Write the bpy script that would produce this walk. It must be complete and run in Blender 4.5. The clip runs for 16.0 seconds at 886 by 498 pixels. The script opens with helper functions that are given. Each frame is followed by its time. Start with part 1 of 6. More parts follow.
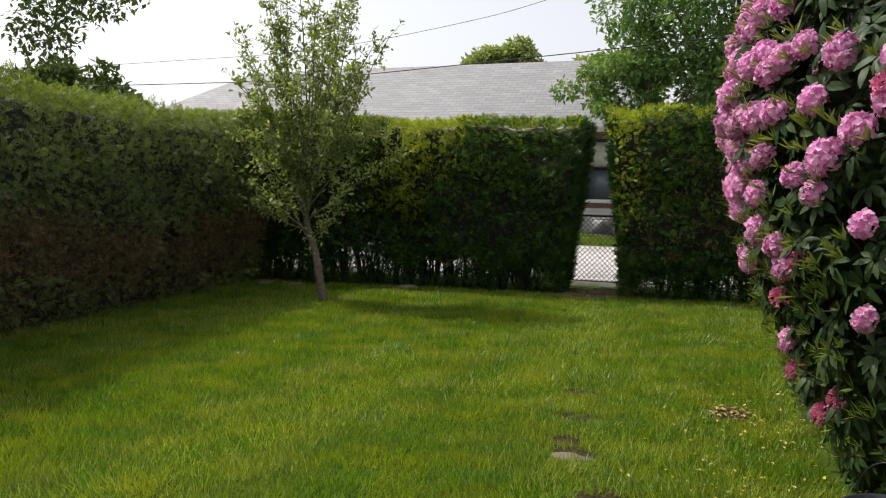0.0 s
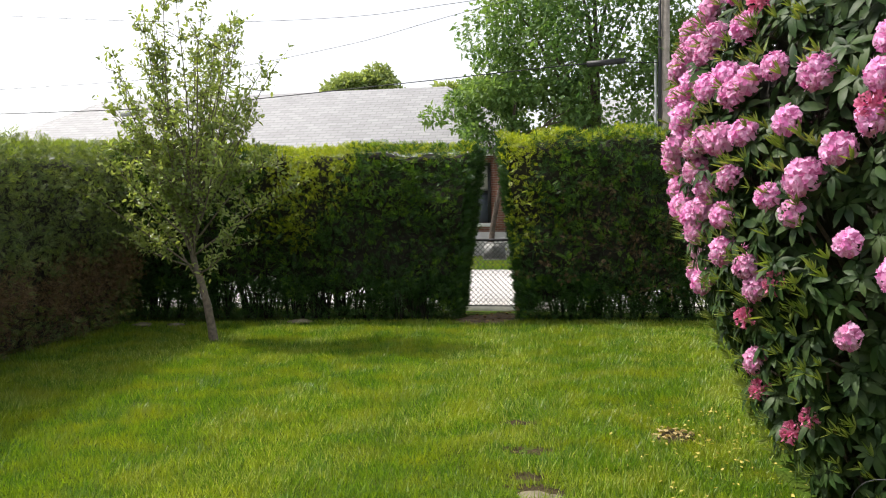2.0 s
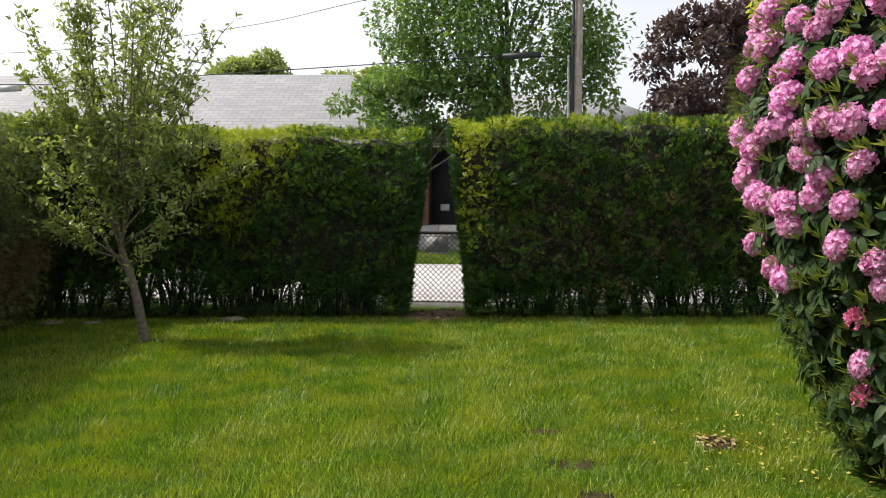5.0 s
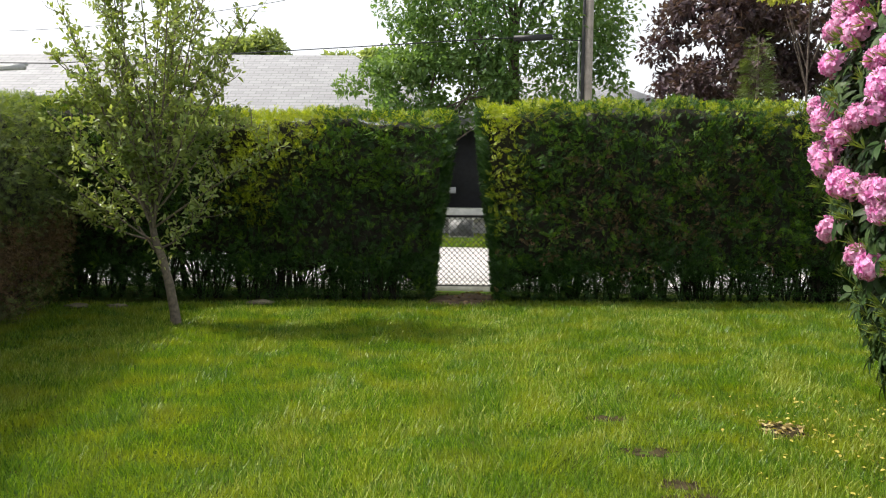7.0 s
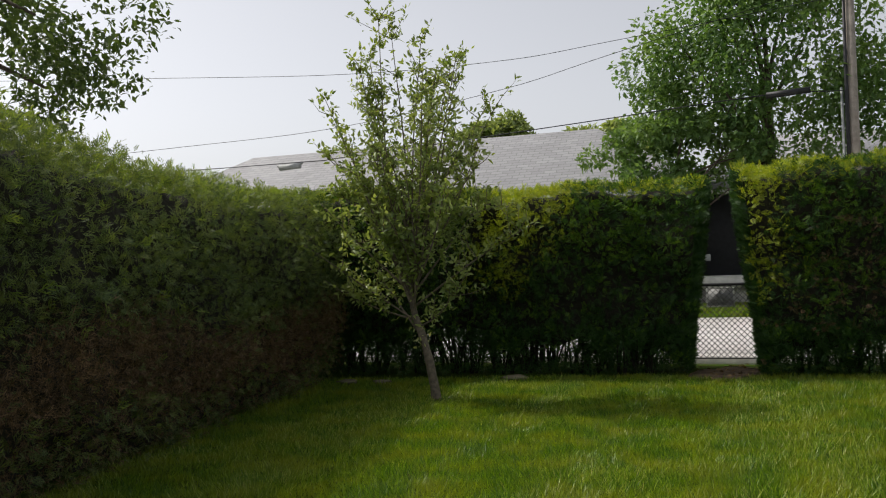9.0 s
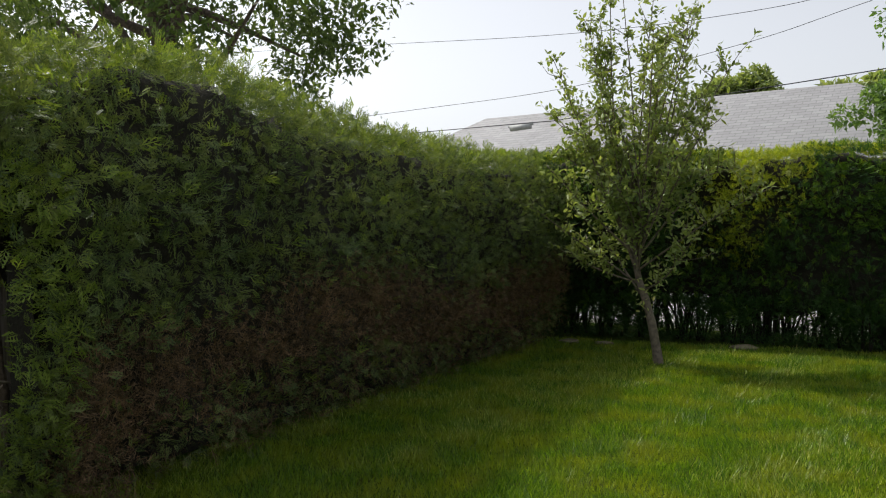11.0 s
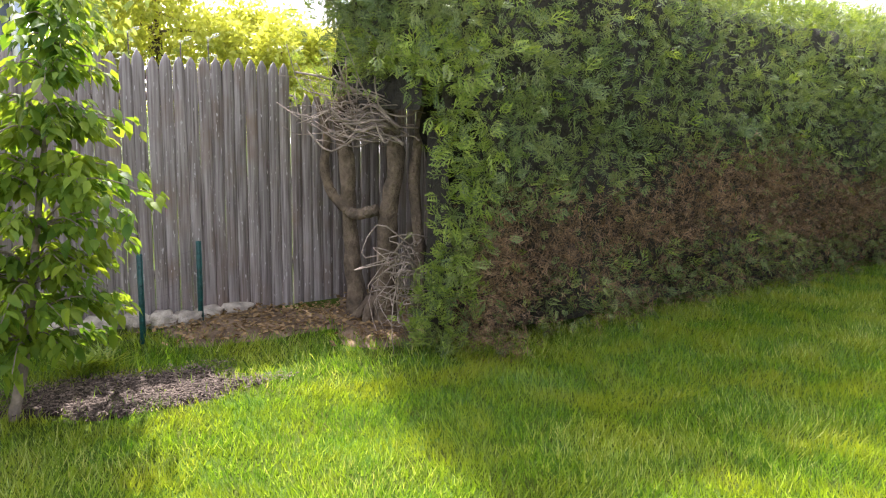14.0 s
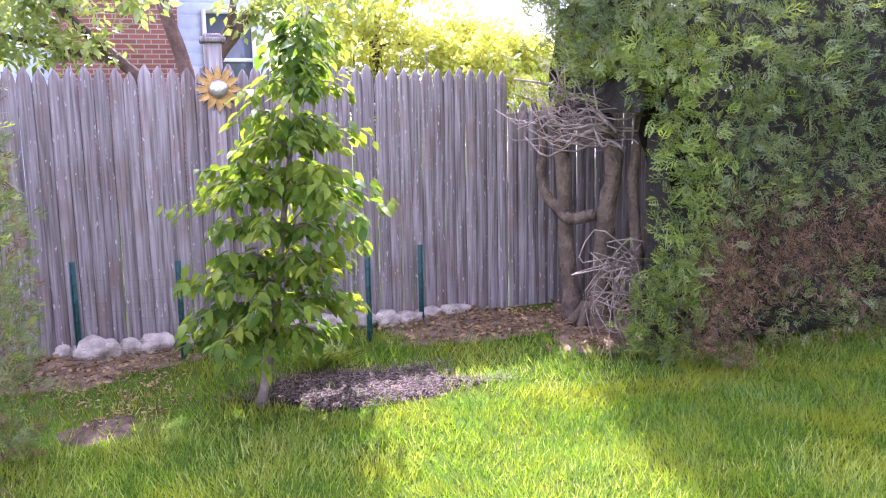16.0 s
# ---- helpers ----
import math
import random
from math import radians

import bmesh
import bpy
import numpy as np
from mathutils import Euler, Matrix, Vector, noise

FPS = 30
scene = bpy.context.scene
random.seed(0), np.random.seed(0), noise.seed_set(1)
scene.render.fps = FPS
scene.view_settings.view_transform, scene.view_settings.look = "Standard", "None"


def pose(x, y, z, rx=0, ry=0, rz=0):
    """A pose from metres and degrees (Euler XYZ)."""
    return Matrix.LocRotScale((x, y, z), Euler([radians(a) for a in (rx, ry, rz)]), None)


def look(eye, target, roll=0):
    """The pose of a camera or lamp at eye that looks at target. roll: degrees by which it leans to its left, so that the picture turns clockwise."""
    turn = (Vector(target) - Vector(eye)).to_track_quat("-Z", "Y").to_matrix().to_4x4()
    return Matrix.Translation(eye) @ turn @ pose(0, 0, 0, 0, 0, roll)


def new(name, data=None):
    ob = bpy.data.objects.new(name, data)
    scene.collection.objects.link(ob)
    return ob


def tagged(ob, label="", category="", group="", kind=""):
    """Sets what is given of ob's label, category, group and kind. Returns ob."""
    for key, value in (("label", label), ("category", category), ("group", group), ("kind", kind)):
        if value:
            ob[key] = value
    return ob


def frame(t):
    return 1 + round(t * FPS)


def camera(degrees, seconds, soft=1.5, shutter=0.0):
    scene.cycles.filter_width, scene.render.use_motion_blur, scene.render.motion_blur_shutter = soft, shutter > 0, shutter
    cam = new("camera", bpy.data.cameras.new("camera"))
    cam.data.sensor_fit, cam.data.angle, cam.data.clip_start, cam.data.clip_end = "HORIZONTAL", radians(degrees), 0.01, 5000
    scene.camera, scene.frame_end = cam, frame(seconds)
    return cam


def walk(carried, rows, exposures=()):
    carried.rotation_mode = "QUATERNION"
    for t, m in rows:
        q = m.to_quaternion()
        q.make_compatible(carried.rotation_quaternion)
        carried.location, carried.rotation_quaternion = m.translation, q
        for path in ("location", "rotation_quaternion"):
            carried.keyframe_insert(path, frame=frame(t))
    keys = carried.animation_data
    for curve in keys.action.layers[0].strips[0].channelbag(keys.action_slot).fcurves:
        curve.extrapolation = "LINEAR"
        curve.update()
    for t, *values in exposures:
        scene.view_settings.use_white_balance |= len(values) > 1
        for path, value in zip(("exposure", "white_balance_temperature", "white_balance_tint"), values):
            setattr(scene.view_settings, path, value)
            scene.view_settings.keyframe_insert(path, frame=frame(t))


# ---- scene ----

cam = camera(56.0, 16.0, 1.1)
PATH = [
    (0, (2.703, -0.496, 1.578), (1.985, 1.364, 1.421), 0.9),
    (0.5, (2.614, -0.476, 1.55), (1.928, 1.394, 1.374), 0.7),
    (1, (2.403, -0.513, 1.55), (1.923, 1.419, 1.355), 0.0),
    (1.5, (2.242, -0.496, 1.556), (1.817, 1.445, 1.331), -0.7),
    (2, (2.095, -0.374, 1.6), (1.705, 1.585, 1.505), -0.8),
    (2.5, (1.954, -0.244, 1.576), (1.619, 1.727, 1.538), 0.8),
    (3, (1.762, -0.193, 1.588), (1.818, 1.806, 1.529), -0.7),
    (3.5, (1.558, -0.19, 1.597), (1.818, 1.791, 1.526), -0.6),
    (4, (1.369, -0.13, 1.558), (1.403, 1.868, 1.468), 1.4),
    (4.5, (1.134, 0.037, 1.572), (0.983, 2.03, 1.49), -0.6),
    (4.7, (1.076, 0.103, 1.556), (0.946, 2.097, 1.463), -0.3),
    (6.8, (0.51, 0.204, 1.555), (0.519, 2.199, 1.411), 1.1),
    (7, (0.498, 0.195, 1.563), (0.432, 2.188, 1.411), 0.6),
    (7.5, (0.478, 0.208, 1.558), (0.357, 2.199, 1.413), 0.4),
    (8, (0.452, 0.212, 1.575), (0.268, 2.199, 1.445), -0.1),
    (8.5, (0.46, 0.195, 1.553), (0.071, 2.156, 1.566), -0.7),
    (8.7, (0.451, 0.207, 1.558), (-0.056, 2.142, 1.585), -1.4),
    (10.8, (0.587, 0.079, 1.582), (-0.46, 1.783, 1.528), -0.7),
    (11, (0.585, 0.084, 1.579), (-0.547, 1.732, 1.528), -0.7),
    (11.5, (0.582, 0.086, 1.58), (-0.701, 1.619, 1.514), -0.6),
    (12, (0.545, 0.067, 1.599), (-0.878, 1.469, 1.512), -0.8),
    (12.5, (0.539, 0.062, 1.569), (-1.074, 1.227, 1.37), 0.0),
    (13, (0.542, 0.026, 1.557), (-1.113, 1.126, 1.329), 0.8),
    (13.5, (0.537, -0.022, 1.557), (-1.148, 1.008, 1.241), 0.7),
    (14, (0.515, -0.021, 1.546), (-1.189, 0.974, 1.215), 0.8),
    (14.5, (0.527, -0.055, 1.551), (-1.23, 0.846, 1.23), 0.3),
    (15, (0.52, -0.072, 1.553), (-1.316, 0.653, 1.233), -0.5),
    (15.5, (0.51, -0.074, 1.546), (-1.355, 0.571, 1.221), -0.8),
    (16, (0.51, -0.103, 1.55), (-1.387, 0.443, 1.231), -1.0),
]
EXPOSURES = [(0.0, 0.3, 6500, 13), (1.5, 0.75, 6500, 12), (2.0, 0.85, 6500, 12), (2.5, 0.2, 6500, 13), (3.0, 0.4, 6500, 12), (3.5, 0.85, 6500, 11), (4.0, 0.95, 6500, 12), (4.7, 0.6, 6500, 12), (6.8, 0.85, 6500, 11), (8.0, 0.72, 6500, 11), (8.5, 0.04, 6500, 12), (8.7, -0.05, 6500, 12), (11.0, 0.15, 6400, 11), (11.5, 0.5, 6400, 11), (11.9, 0.6, 6400, 12), (12.5, 1.45, 6300, 13), (13.0, 1.95, 6300, 15), (13.5, 2.15, 6300, 17), (14.5, 2.45, 5900, 28), (15.2, 2.6, 5650, 36), (16.0, 2.85, 5400, 48)]
walk(cam, [(t, look(eye, target, roll)) for t, eye, target, roll in PATH], EXPOSURES)

# ---- light: high sun over the left hedge, hazy bright sky ----
SUN = Vector((-0.80, 0.10, 1.0)).normalized()
world = bpy.data.worlds.new("sky")
scene.world = world
world.use_nodes = True
wn, wl = world.node_tree.nodes, world.node_tree.links
sky = wn.new("ShaderNodeTexSky")
sky.sky_type, sky.sun_disc = "NISHITA", False
sky.sun_elevation = math.asin(SUN.z)
sky.sun_rotation = math.atan2(SUN.x, SUN.y)
sky.air_density, sky.dust_density, sky.ozone_density = 1.0, 2.2, 1.0
haze = wn.new("ShaderNodeHueSaturation")
haze.inputs["Saturation"].default_value = 0.22
wl.new(sky.outputs["Color"], haze.inputs["Color"])
wl.new(haze.outputs["Color"], wn["Background"].inputs["Color"])
wn["Background"].inputs["Strength"].default_value = 0.15
sun = new("sun", bpy.data.lights.new("sun", "SUN"))
sun.data.energy, sun.data.angle, sun.data.color = 3.0, radians(0.6), (1.0, 0.95, 0.86)
sun.matrix_world = look(SUN * 50, (0, 0, 0))

# ---- mesh helpers ----
rng = np.random.default_rng(7)


def mesh_of(name, verts, faces, smooth=False):
    """A mesh from an array of vertices and a list of arrays of faces (each of one corner count)."""
    me = bpy.data.meshes.new(name)
    verts = np.asarray(verts, dtype=np.float32)
    faces = [np.asarray(f, dtype=np.int32) for f in faces if len(f)]
    me.vertices.add(len(verts))
    me.vertices.foreach_set("co", verts.ravel())
    corners = np.concatenate([f.ravel() for f in faces])
    counts = np.concatenate([np.full(len(f), f.shape[1], dtype=np.int32) for f in faces])
    me.loops.add(len(corners))
    me.loops.foreach_set("vertex_index", corners)
    me.polygons.add(len(counts))
    me.polygons.foreach_set("loop_start", np.concatenate([[0], np.cumsum(counts)[:-1]]).astype(np.int32))
    if smooth:
        me.polygons.foreach_set("use_smooth", np.ones(len(counts), dtype=bool))
    me.update(calc_edges=True)
    return me


def put(name, me, material, parent=None, label="", kind=""):
    """An object for a mesh, as a part under its parent."""
    if material and not me.materials:
        me.materials.append(material)
    ob = new(name, me)
    if parent:
        ob.parent = parent
    return tagged(ob, label=label, kind=kind)


def part(name, shape, material, parent=None, label="", kind="", smooth=False):
    """One mesh object from (verts, faces)."""
    return put(name, mesh_of(name, shape[0], shape[1], smooth), material, parent, label, kind)


def thing(name, label, category, at=(0, 0, 0), group="", kind=""):
    ob = new(name)
    ob.location = at
    ob.empty_display_size = 0.1
    return tagged(ob, label, category, group, kind)


def join(*shapes):
    verts, faces, base = [], [], 0
    for v, fs in shapes:
        v = np.asarray(v, dtype=float)
        verts.append(v)
        faces += [np.asarray(f) + base for f in fs if len(f)]
        base += len(v)
    return np.concatenate(verts), faces


def unit(a):
    a = np.asarray(a, dtype=float)
    return a / np.maximum(np.linalg.norm(a, axis=-1, keepdims=True), 1e-9)


def scatter(template, spots, axis, normal, size):
    """Copies of a template (x along axis, z along normal) joined into one shape."""
    tv, tf = template
    tv = np.asarray(tv, dtype=float)
    spots, x = np.asarray(spots, dtype=float), unit(axis)
    z = np.asarray(normal, dtype=float)
    z = unit(z - (z * x).sum(1, keepdims=True) * x)
    y = np.cross(z, x)
    size = np.broadcast_to(np.asarray(size, dtype=float).reshape(-1, 1, 1), (len(spots), 1, 1))
    v = spots[:, None, :] + size * (tv[None, :, 0:1] * x[:, None] + tv[None, :, 1:2] * y[:, None] + tv[None, :, 2:3] * z[:, None])
    step = np.arange(len(spots))[:, None, None] * len(tv)
    return v.reshape(-1, 3), [(np.asarray(f)[None] + step).reshape(-1, np.asarray(f).shape[1]) for f in tf]


def tube(points, radii, sides=8, rough=0.0, seed=0):
    """A bent tapering tube with capped ends and an uneven skin."""
    p = np.asarray(points, dtype=float)
    r = np.broadcast_to(np.asarray(radii, dtype=float), (len(p),))
    d = unit(np.gradient(p, axis=0))
    ref = np.array([0.0, 1.0, 0.0]) if abs(d[:, 2]).mean() > 0.6 else np.array([0.0, 0.0, 1.0])
    a = unit(np.cross(d, ref))
    b = np.cross(d, a)
    ang = np.linspace(0, 2 * np.pi, sides, endpoint=False)
    g = np.random.default_rng(seed)
    wob = 1 + rough * g.uniform(-1, 1, (len(p), sides))
    v = p[:, None] + (r[:, None] * wob)[..., None] * (np.cos(ang)[None, :, None] * a[:, None] + np.sin(ang)[None, :, None] * b[:, None])
    v = np.concatenate([v.reshape(-1, 3), p[:1], p[-1:]])
    i, j = np.meshgrid(np.arange(len(p) - 1), np.arange(sides), indexing="ij")
    k = (j + 1) % sides
    quads = np.stack([i * sides + j, i * sides + k, (i + 1) * sides + k, (i + 1) * sides + j], -1).reshape(-1, 4)
    s = np.arange(sides)
    n, last = len(p) * sides, (len(p) - 1) * sides
    ends = np.concatenate([np.stack([np.full(sides, n), (s + 1) % sides, s], -1), np.stack([np.full(sides, n + 1), last + s, last + (s + 1) % sides], -1)])
    return v, [quads, ends]


def smooth_line(points, n):
    """A Catmull-Rom line through points."""
    p = np.asarray(points, dtype=float)
    p = np.concatenate([2 * p[:1] - p[1:2], p, 2 * p[-1:] - p[-2:-1]])
    out = []
    for s in np.linspace(0, len(p) - 3 - 1e-6, n):
        i, u = int(s), s - int(s)
        a, b, c, d = p[i:i + 4]
        out.append(0.5 * (2 * b + (c - a) * u + (2 * a - 5 * b + 4 * c - d) * u * u + (3 * b - a - 3 * c + d) * u ** 3))
    return np.array(out)


def box(x0, y0, z0, x1, y1, z1, bevel=0.0):
    """A box with chamfered edges."""
    bm = bmesh.new()
    bmesh.ops.create_cube(bm, size=1)
    for v in bm.verts:
        v.co = Vector(((x0 + x1) / 2 + v.co.x * (x1 - x0), (y0 + y1) / 2 + v.co.y * (y1 - y0), (z0 + z1) / 2 + v.co.z * (z1 - z0)))
    if bevel:
        bmesh.ops.bevel(bm, geom=bm.edges[:], offset=bevel, segments=1, affect="EDGES", profile=0.5)
    bmesh.ops.triangulate(bm, faces=bm.faces[:])
    bm.verts.index_update()
    v = np.array([u.co for u in bm.verts])
    f = np.array([[u.index for u in q.verts] for q in bm.faces])
    bm.free()
    return v, [f]


def lump(center, radii, seed, rough=0.15, level=2, scale=1.5):
    """A rounded uneven stone or clod."""
    bm = bmesh.new()
    bmesh.ops.create_icosphere(bm, subdivisions=level, radius=1)
    bm.verts.index_update()
    v = np.array([u.co * (1 + rough * noise.noise(u.co * scale + Vector((seed * 3.1, seed, 0)))) for u in bm.verts])
    f = np.array([[u.index for u in q.verts] for q in bm.faces])
    bm.free()
    return v * np.array(radii) + np.array(center), [f]


def fbm(x, y, scale, seed=0.0):
    """Soft noise over the plan, about -1 to 1."""
    x, y = np.asarray(x, dtype=float), np.asarray(y, dtype=float)
    g = np.random.default_rng(int(seed * 10) + 3)
    out = np.zeros_like(x)
    for octave in range(3):
        for _ in range(4):
            a, ph = g.uniform(0, 2 * np.pi), g.uniform(0, 6.28)
            k = scale * 2 ** octave * g.uniform(0.7, 1.3)
            out = out + np.sin(k * (x * np.cos(a) + y * np.sin(a)) + ph) / 2 ** octave / 4
    return out


# ---- materials ----
def plain(name, color, rough=0.6, metal=0.0, vary=0.25, scale=8.0, bump=0.2, fine=60.0, second=None, random_tint=0.0):
    """A surface with two scales of mottling and fine relief."""
    m = bpy.data.materials.new(name)
    m.use_nodes = True
    n, l = m.node_tree.nodes, m.node_tree.links
    b = n["Principled BSDF"]
    b.inputs["Roughness"].default_value, b.inputs["Metallic"].default_value = rough, metal
    co = n.new("ShaderNodeTexCoord")
    big, small = n.new("ShaderNodeTexNoise"), n.new("ShaderNodeTexNoise")
    big.inputs["Scale"].default_value, small.inputs["Scale"].default_value = scale, fine
    big.inputs["Detail"].default_value = 5
    l.new(co.outputs["Object"], big.inputs["Vector"])
    l.new(co.outputs["Object"], small.inputs["Vector"])
    mix = n.new("ShaderNodeMix")
    mix.data_type = "RGBA"
    dark = second or tuple(c * (1 - vary) for c in color)
    mix.inputs[6].default_value, mix.inputs[7].default_value = (*dark, 1), (*[min(1, c * (1 + vary * 0.5)) for c in color], 1)
    ramp = n.new("ShaderNodeValToRGB")
    ramp.color_ramp.elements[0].position, ramp.color_ramp.elements[1].position = 0.35, 0.65
    l.new(big.outputs["Fac"], ramp.inputs["Fac"])
    l.new(ramp.outputs["Color"], mix.inputs[0])
    hs = n.new("ShaderNodeHueSaturation")
    val = n.new("ShaderNodeMapRange")
    val.inputs["To Min"].default_value, val.inputs["To Max"].default_value = 1 - vary * 0.8, 1 + vary * 0.8
    l.new(small.outputs["Fac"], val.inputs["Value"])
    l.new(val.outputs["Result"], hs.inputs["Value"])
    l.new(mix.outputs[2], hs.inputs["Color"])
    top = hs.outputs["Color"]
    if random_tint:
        info = n.new("ShaderNodeObjectInfo")
        rv = n.new("ShaderNodeMapRange")
        rv.inputs["To Min"].default_value, rv.inputs["To Max"].default_value = 1 - random_tint, 1 + random_tint
        l.new(info.outputs["Random"], rv.inputs["Value"])
        h2 = n.new("ShaderNodeHueSaturation")
        l.new(rv.outputs["Result"], h2.inputs["Value"])
        l.new(top, h2.inputs["Color"])
        top = h2.outputs["Color"]
    l.new(top, b.inputs["Base Color"])
    if bump:
        bp = n.new("ShaderNodeBump")
        bp.inputs["Strength"].default_value, bp.inputs["Distance"].default_value = bump, 0.02
        l.new(small.outputs["Fac"], bp.inputs["Height"])
        l.new(bp.outputs["Normal"], b.inputs["Normal"])
    return m


def leafy(name, one, two, three=None, trans=0.35, rough=0.5, patch=1.2, patch_mix=0.5, glow=1.4, spec=0.5, through_tint=(1.15, 1.1, 0.5), each=0.0):
    """Leaves: each one of its own tint between one and two, drifting in patches towards three; light comes through."""
    m = bpy.data.materials.new(name)
    m.use_nodes = True
    n, l = m.node_tree.nodes, m.node_tree.links
    b, out = n["Principled BSDF"], n["Material Output"]
    b.inputs["Roughness"].default_value = rough
    b.inputs["Specular IOR Level"].default_value = spec
    geo = n.new("ShaderNodeNewGeometry")
    mix = n.new("ShaderNodeMix")
    mix.data_type = "RGBA"
    mix.inputs[6].default_value, mix.inputs[7].default_value = (*one, 1), (*two, 1)
    l.new(geo.outputs["Random Per Island"], mix.inputs[0])
    color = mix.outputs[2]
    if three:
        co, ns, rp = n.new("ShaderNodeTexCoord"), n.new("ShaderNodeTexNoise"), n.new("ShaderNodeMapRange")
        ns.inputs["Scale"].default_value, ns.inputs["Detail"].default_value = patch, 4
        l.new(co.outputs["Object"], ns.inputs["Vector"])
        rp.inputs["From Min"].default_value, rp.inputs["From Max"].default_value, rp.inputs["To Max"].default_value = 0.42, 0.66, patch_mix
        l.new(ns.outputs["Fac"], rp.inputs["Value"])
        m2 = n.new("ShaderNodeMix")
        m2.data_type = "RGBA"
        l.new(rp.outputs["Result"], m2.inputs[0])
        l.new(color, m2.inputs[6])
        m2.inputs[7].default_value = (*three, 1)
        color = m2.outputs[2]
    if each:
        info, val, hue, hs = n.new("ShaderNodeObjectInfo"), n.new("ShaderNodeMapRange"), n.new("ShaderNodeMapRange"), n.new("ShaderNodeHueSaturation")
        val.inputs["To Min"].default_value, val.inputs["To Max"].default_value = 1 - each, 1 + each * 0.5
        hue.inputs["To Min"].default_value, hue.inputs["To Max"].default_value = 0.510, 0.492
        l.new(info.outputs["Random"], val.inputs["Value"])
        l.new(info.outputs["Random"], hue.inputs["Value"])
        l.new(val.outputs["Result"], hs.inputs["Value"])
        l.new(hue.outputs["Result"], hs.inputs["Hue"])
        l.new(color, hs.inputs["Color"])
        color = hs.outputs["Color"]
    l.new(color, b.inputs["Base Color"])
    if trans:
        tr, sh, gl = n.new("ShaderNodeBsdfTranslucent"), n.new("ShaderNodeMixShader"), n.new("ShaderNodeMix")
        gl.data_type, gl.blend_type = "RGBA", "MULTIPLY"
        gl.inputs[0].default_value = 1
        l.new(color, gl.inputs[6])
        gl.inputs[7].default_value = (*[glow * c for c in through_tint], 1)
        l.new(gl.outputs[2], tr.inputs["Color"])
        sh.inputs[0].default_value = trans
        l.new(b.outputs[0], sh.inputs[1])
        l.new(tr.outputs[0], sh.inputs[2])
        l.new(sh.outputs[0], out.inputs["Surface"])
    return m


def weathered_wood(name):
    """Silvery grey boards with upright grain, brownish towards damp streaks."""
    m = bpy.data.materials.new(name)
    m.use_nodes = True
    n, l = m.node_tree.nodes, m.node_tree.links
    b = n["Principled BSDF"]
    b.inputs["Roughness"].default_value = 0.85
    b.inputs["Specular IOR Level"].default_value = 0.2
    co, info = n.new("ShaderNodeTexCoord"), n.new("ShaderNodeObjectInfo")
    mp, add = n.new("ShaderNodeMapping"), n.new("ShaderNodeVectorMath")
    mul = n.new("ShaderNodeMath")
    mul.operation = "MULTIPLY"
    mul.inputs[1].default_value = 37.0
    l.new(info.outputs["Random"], mul.inputs[0])
    l.new(co.outputs["Object"], add.inputs[0])
    l.new(mul.outputs[0], add.inputs[1])
    l.new(add.outputs[0], mp.inputs["Vector"])
    mp.inputs["Scale"].default_value = (60, 60, 2.2)
    grain = n.new("ShaderNodeTexNoise")
    grain.inputs["Scale"].default_value, grain.inputs["Detail"].default_value = 1.0, 6
    l.new(mp.outputs["Vector"], grain.inputs["Vector"])
    stain = n.new("ShaderNodeTexNoise")
    stain.inputs["Scale"].default_value, stain.inputs["Detail"].default_value = 3.0, 5
    l.new(add.outputs[0], stain.inputs["Vector"])
    r1 = n.new("ShaderNodeValToRGB")
    e = r1.color_ramp.elements
    e[0].position, e[0].color = 0.28, (0.105, 0.088, 0.078, 1)
    e[1].position, e[1].color = 0.72, (0.37, 0.335, 0.315, 1)
    mid = e.new(0.48)
    mid.color = (0.235, 0.208, 0.192, 1)
    l.new(grain.outputs["Fac"], r1.inputs["Fac"])
    mix = n.new("ShaderNodeMix")
    mix.data_type = "RGBA"
    mix.inputs[7].default_value = (0.20, 0.14, 0.10, 1)
    r2 = n.new("ShaderNodeMapRange")
    r2.inputs["From Min"].default_value, r2.inputs["From Max"].default_value, r2.inputs["To Max"].default_value = 0.5, 0.75, 0.7
    l.new(stain.outputs["Fac"], r2.inputs["Value"])
    l.new(r2.outputs["Result"], mix.inputs[0])
    l.new(r1.outputs["Color"], mix.inputs[6])
    hs, rv = n.new("ShaderNodeHueSaturation"), n.new("ShaderNodeMapRange")
    rv.inputs["To Min"].default_value, rv.inputs["To Max"].default_value = 0.84, 1.14
    l.new(info.outputs["Random"], rv.inputs["Value"])
    l.new(rv.outputs["Result"], hs.inputs["Value"])
    l.new(mix.outputs[2], hs.inputs["Color"])
    mp2, fleck, r3, m3 = n.new("ShaderNodeMapping"), n.new("ShaderNodeTexNoise"), n.new("ShaderNodeMapRange"), n.new("ShaderNodeMix")
    mp2.inputs["Scale"].default_value = (60, 60, 16)
    l.new(add.outputs[0], mp2.inputs["Vector"])
    l.new(mp2.outputs["Vector"], fleck.inputs["Vector"])
    fleck.inputs["Scale"].default_value, fleck.inputs["Detail"].default_value = 1.0, 2
    r3.inputs["From Min"].default_value, r3.inputs["From Max"].default_value, r3.inputs["To Max"].default_value = 0.66, 0.72, 0.75
    l.new(fleck.outputs["Fac"], r3.inputs["Value"])
    m3.data_type = "RGBA"
    m3.inputs[7].default_value = (0.55, 0.52, 0.50, 1)
    l.new(r3.outputs["Result"], m3.inputs[0])
    l.new(hs.outputs["Color"], m3.inputs[6])
    l.new(m3.outputs[2], b.inputs["Base Color"])
    bp = n.new("ShaderNodeBump")
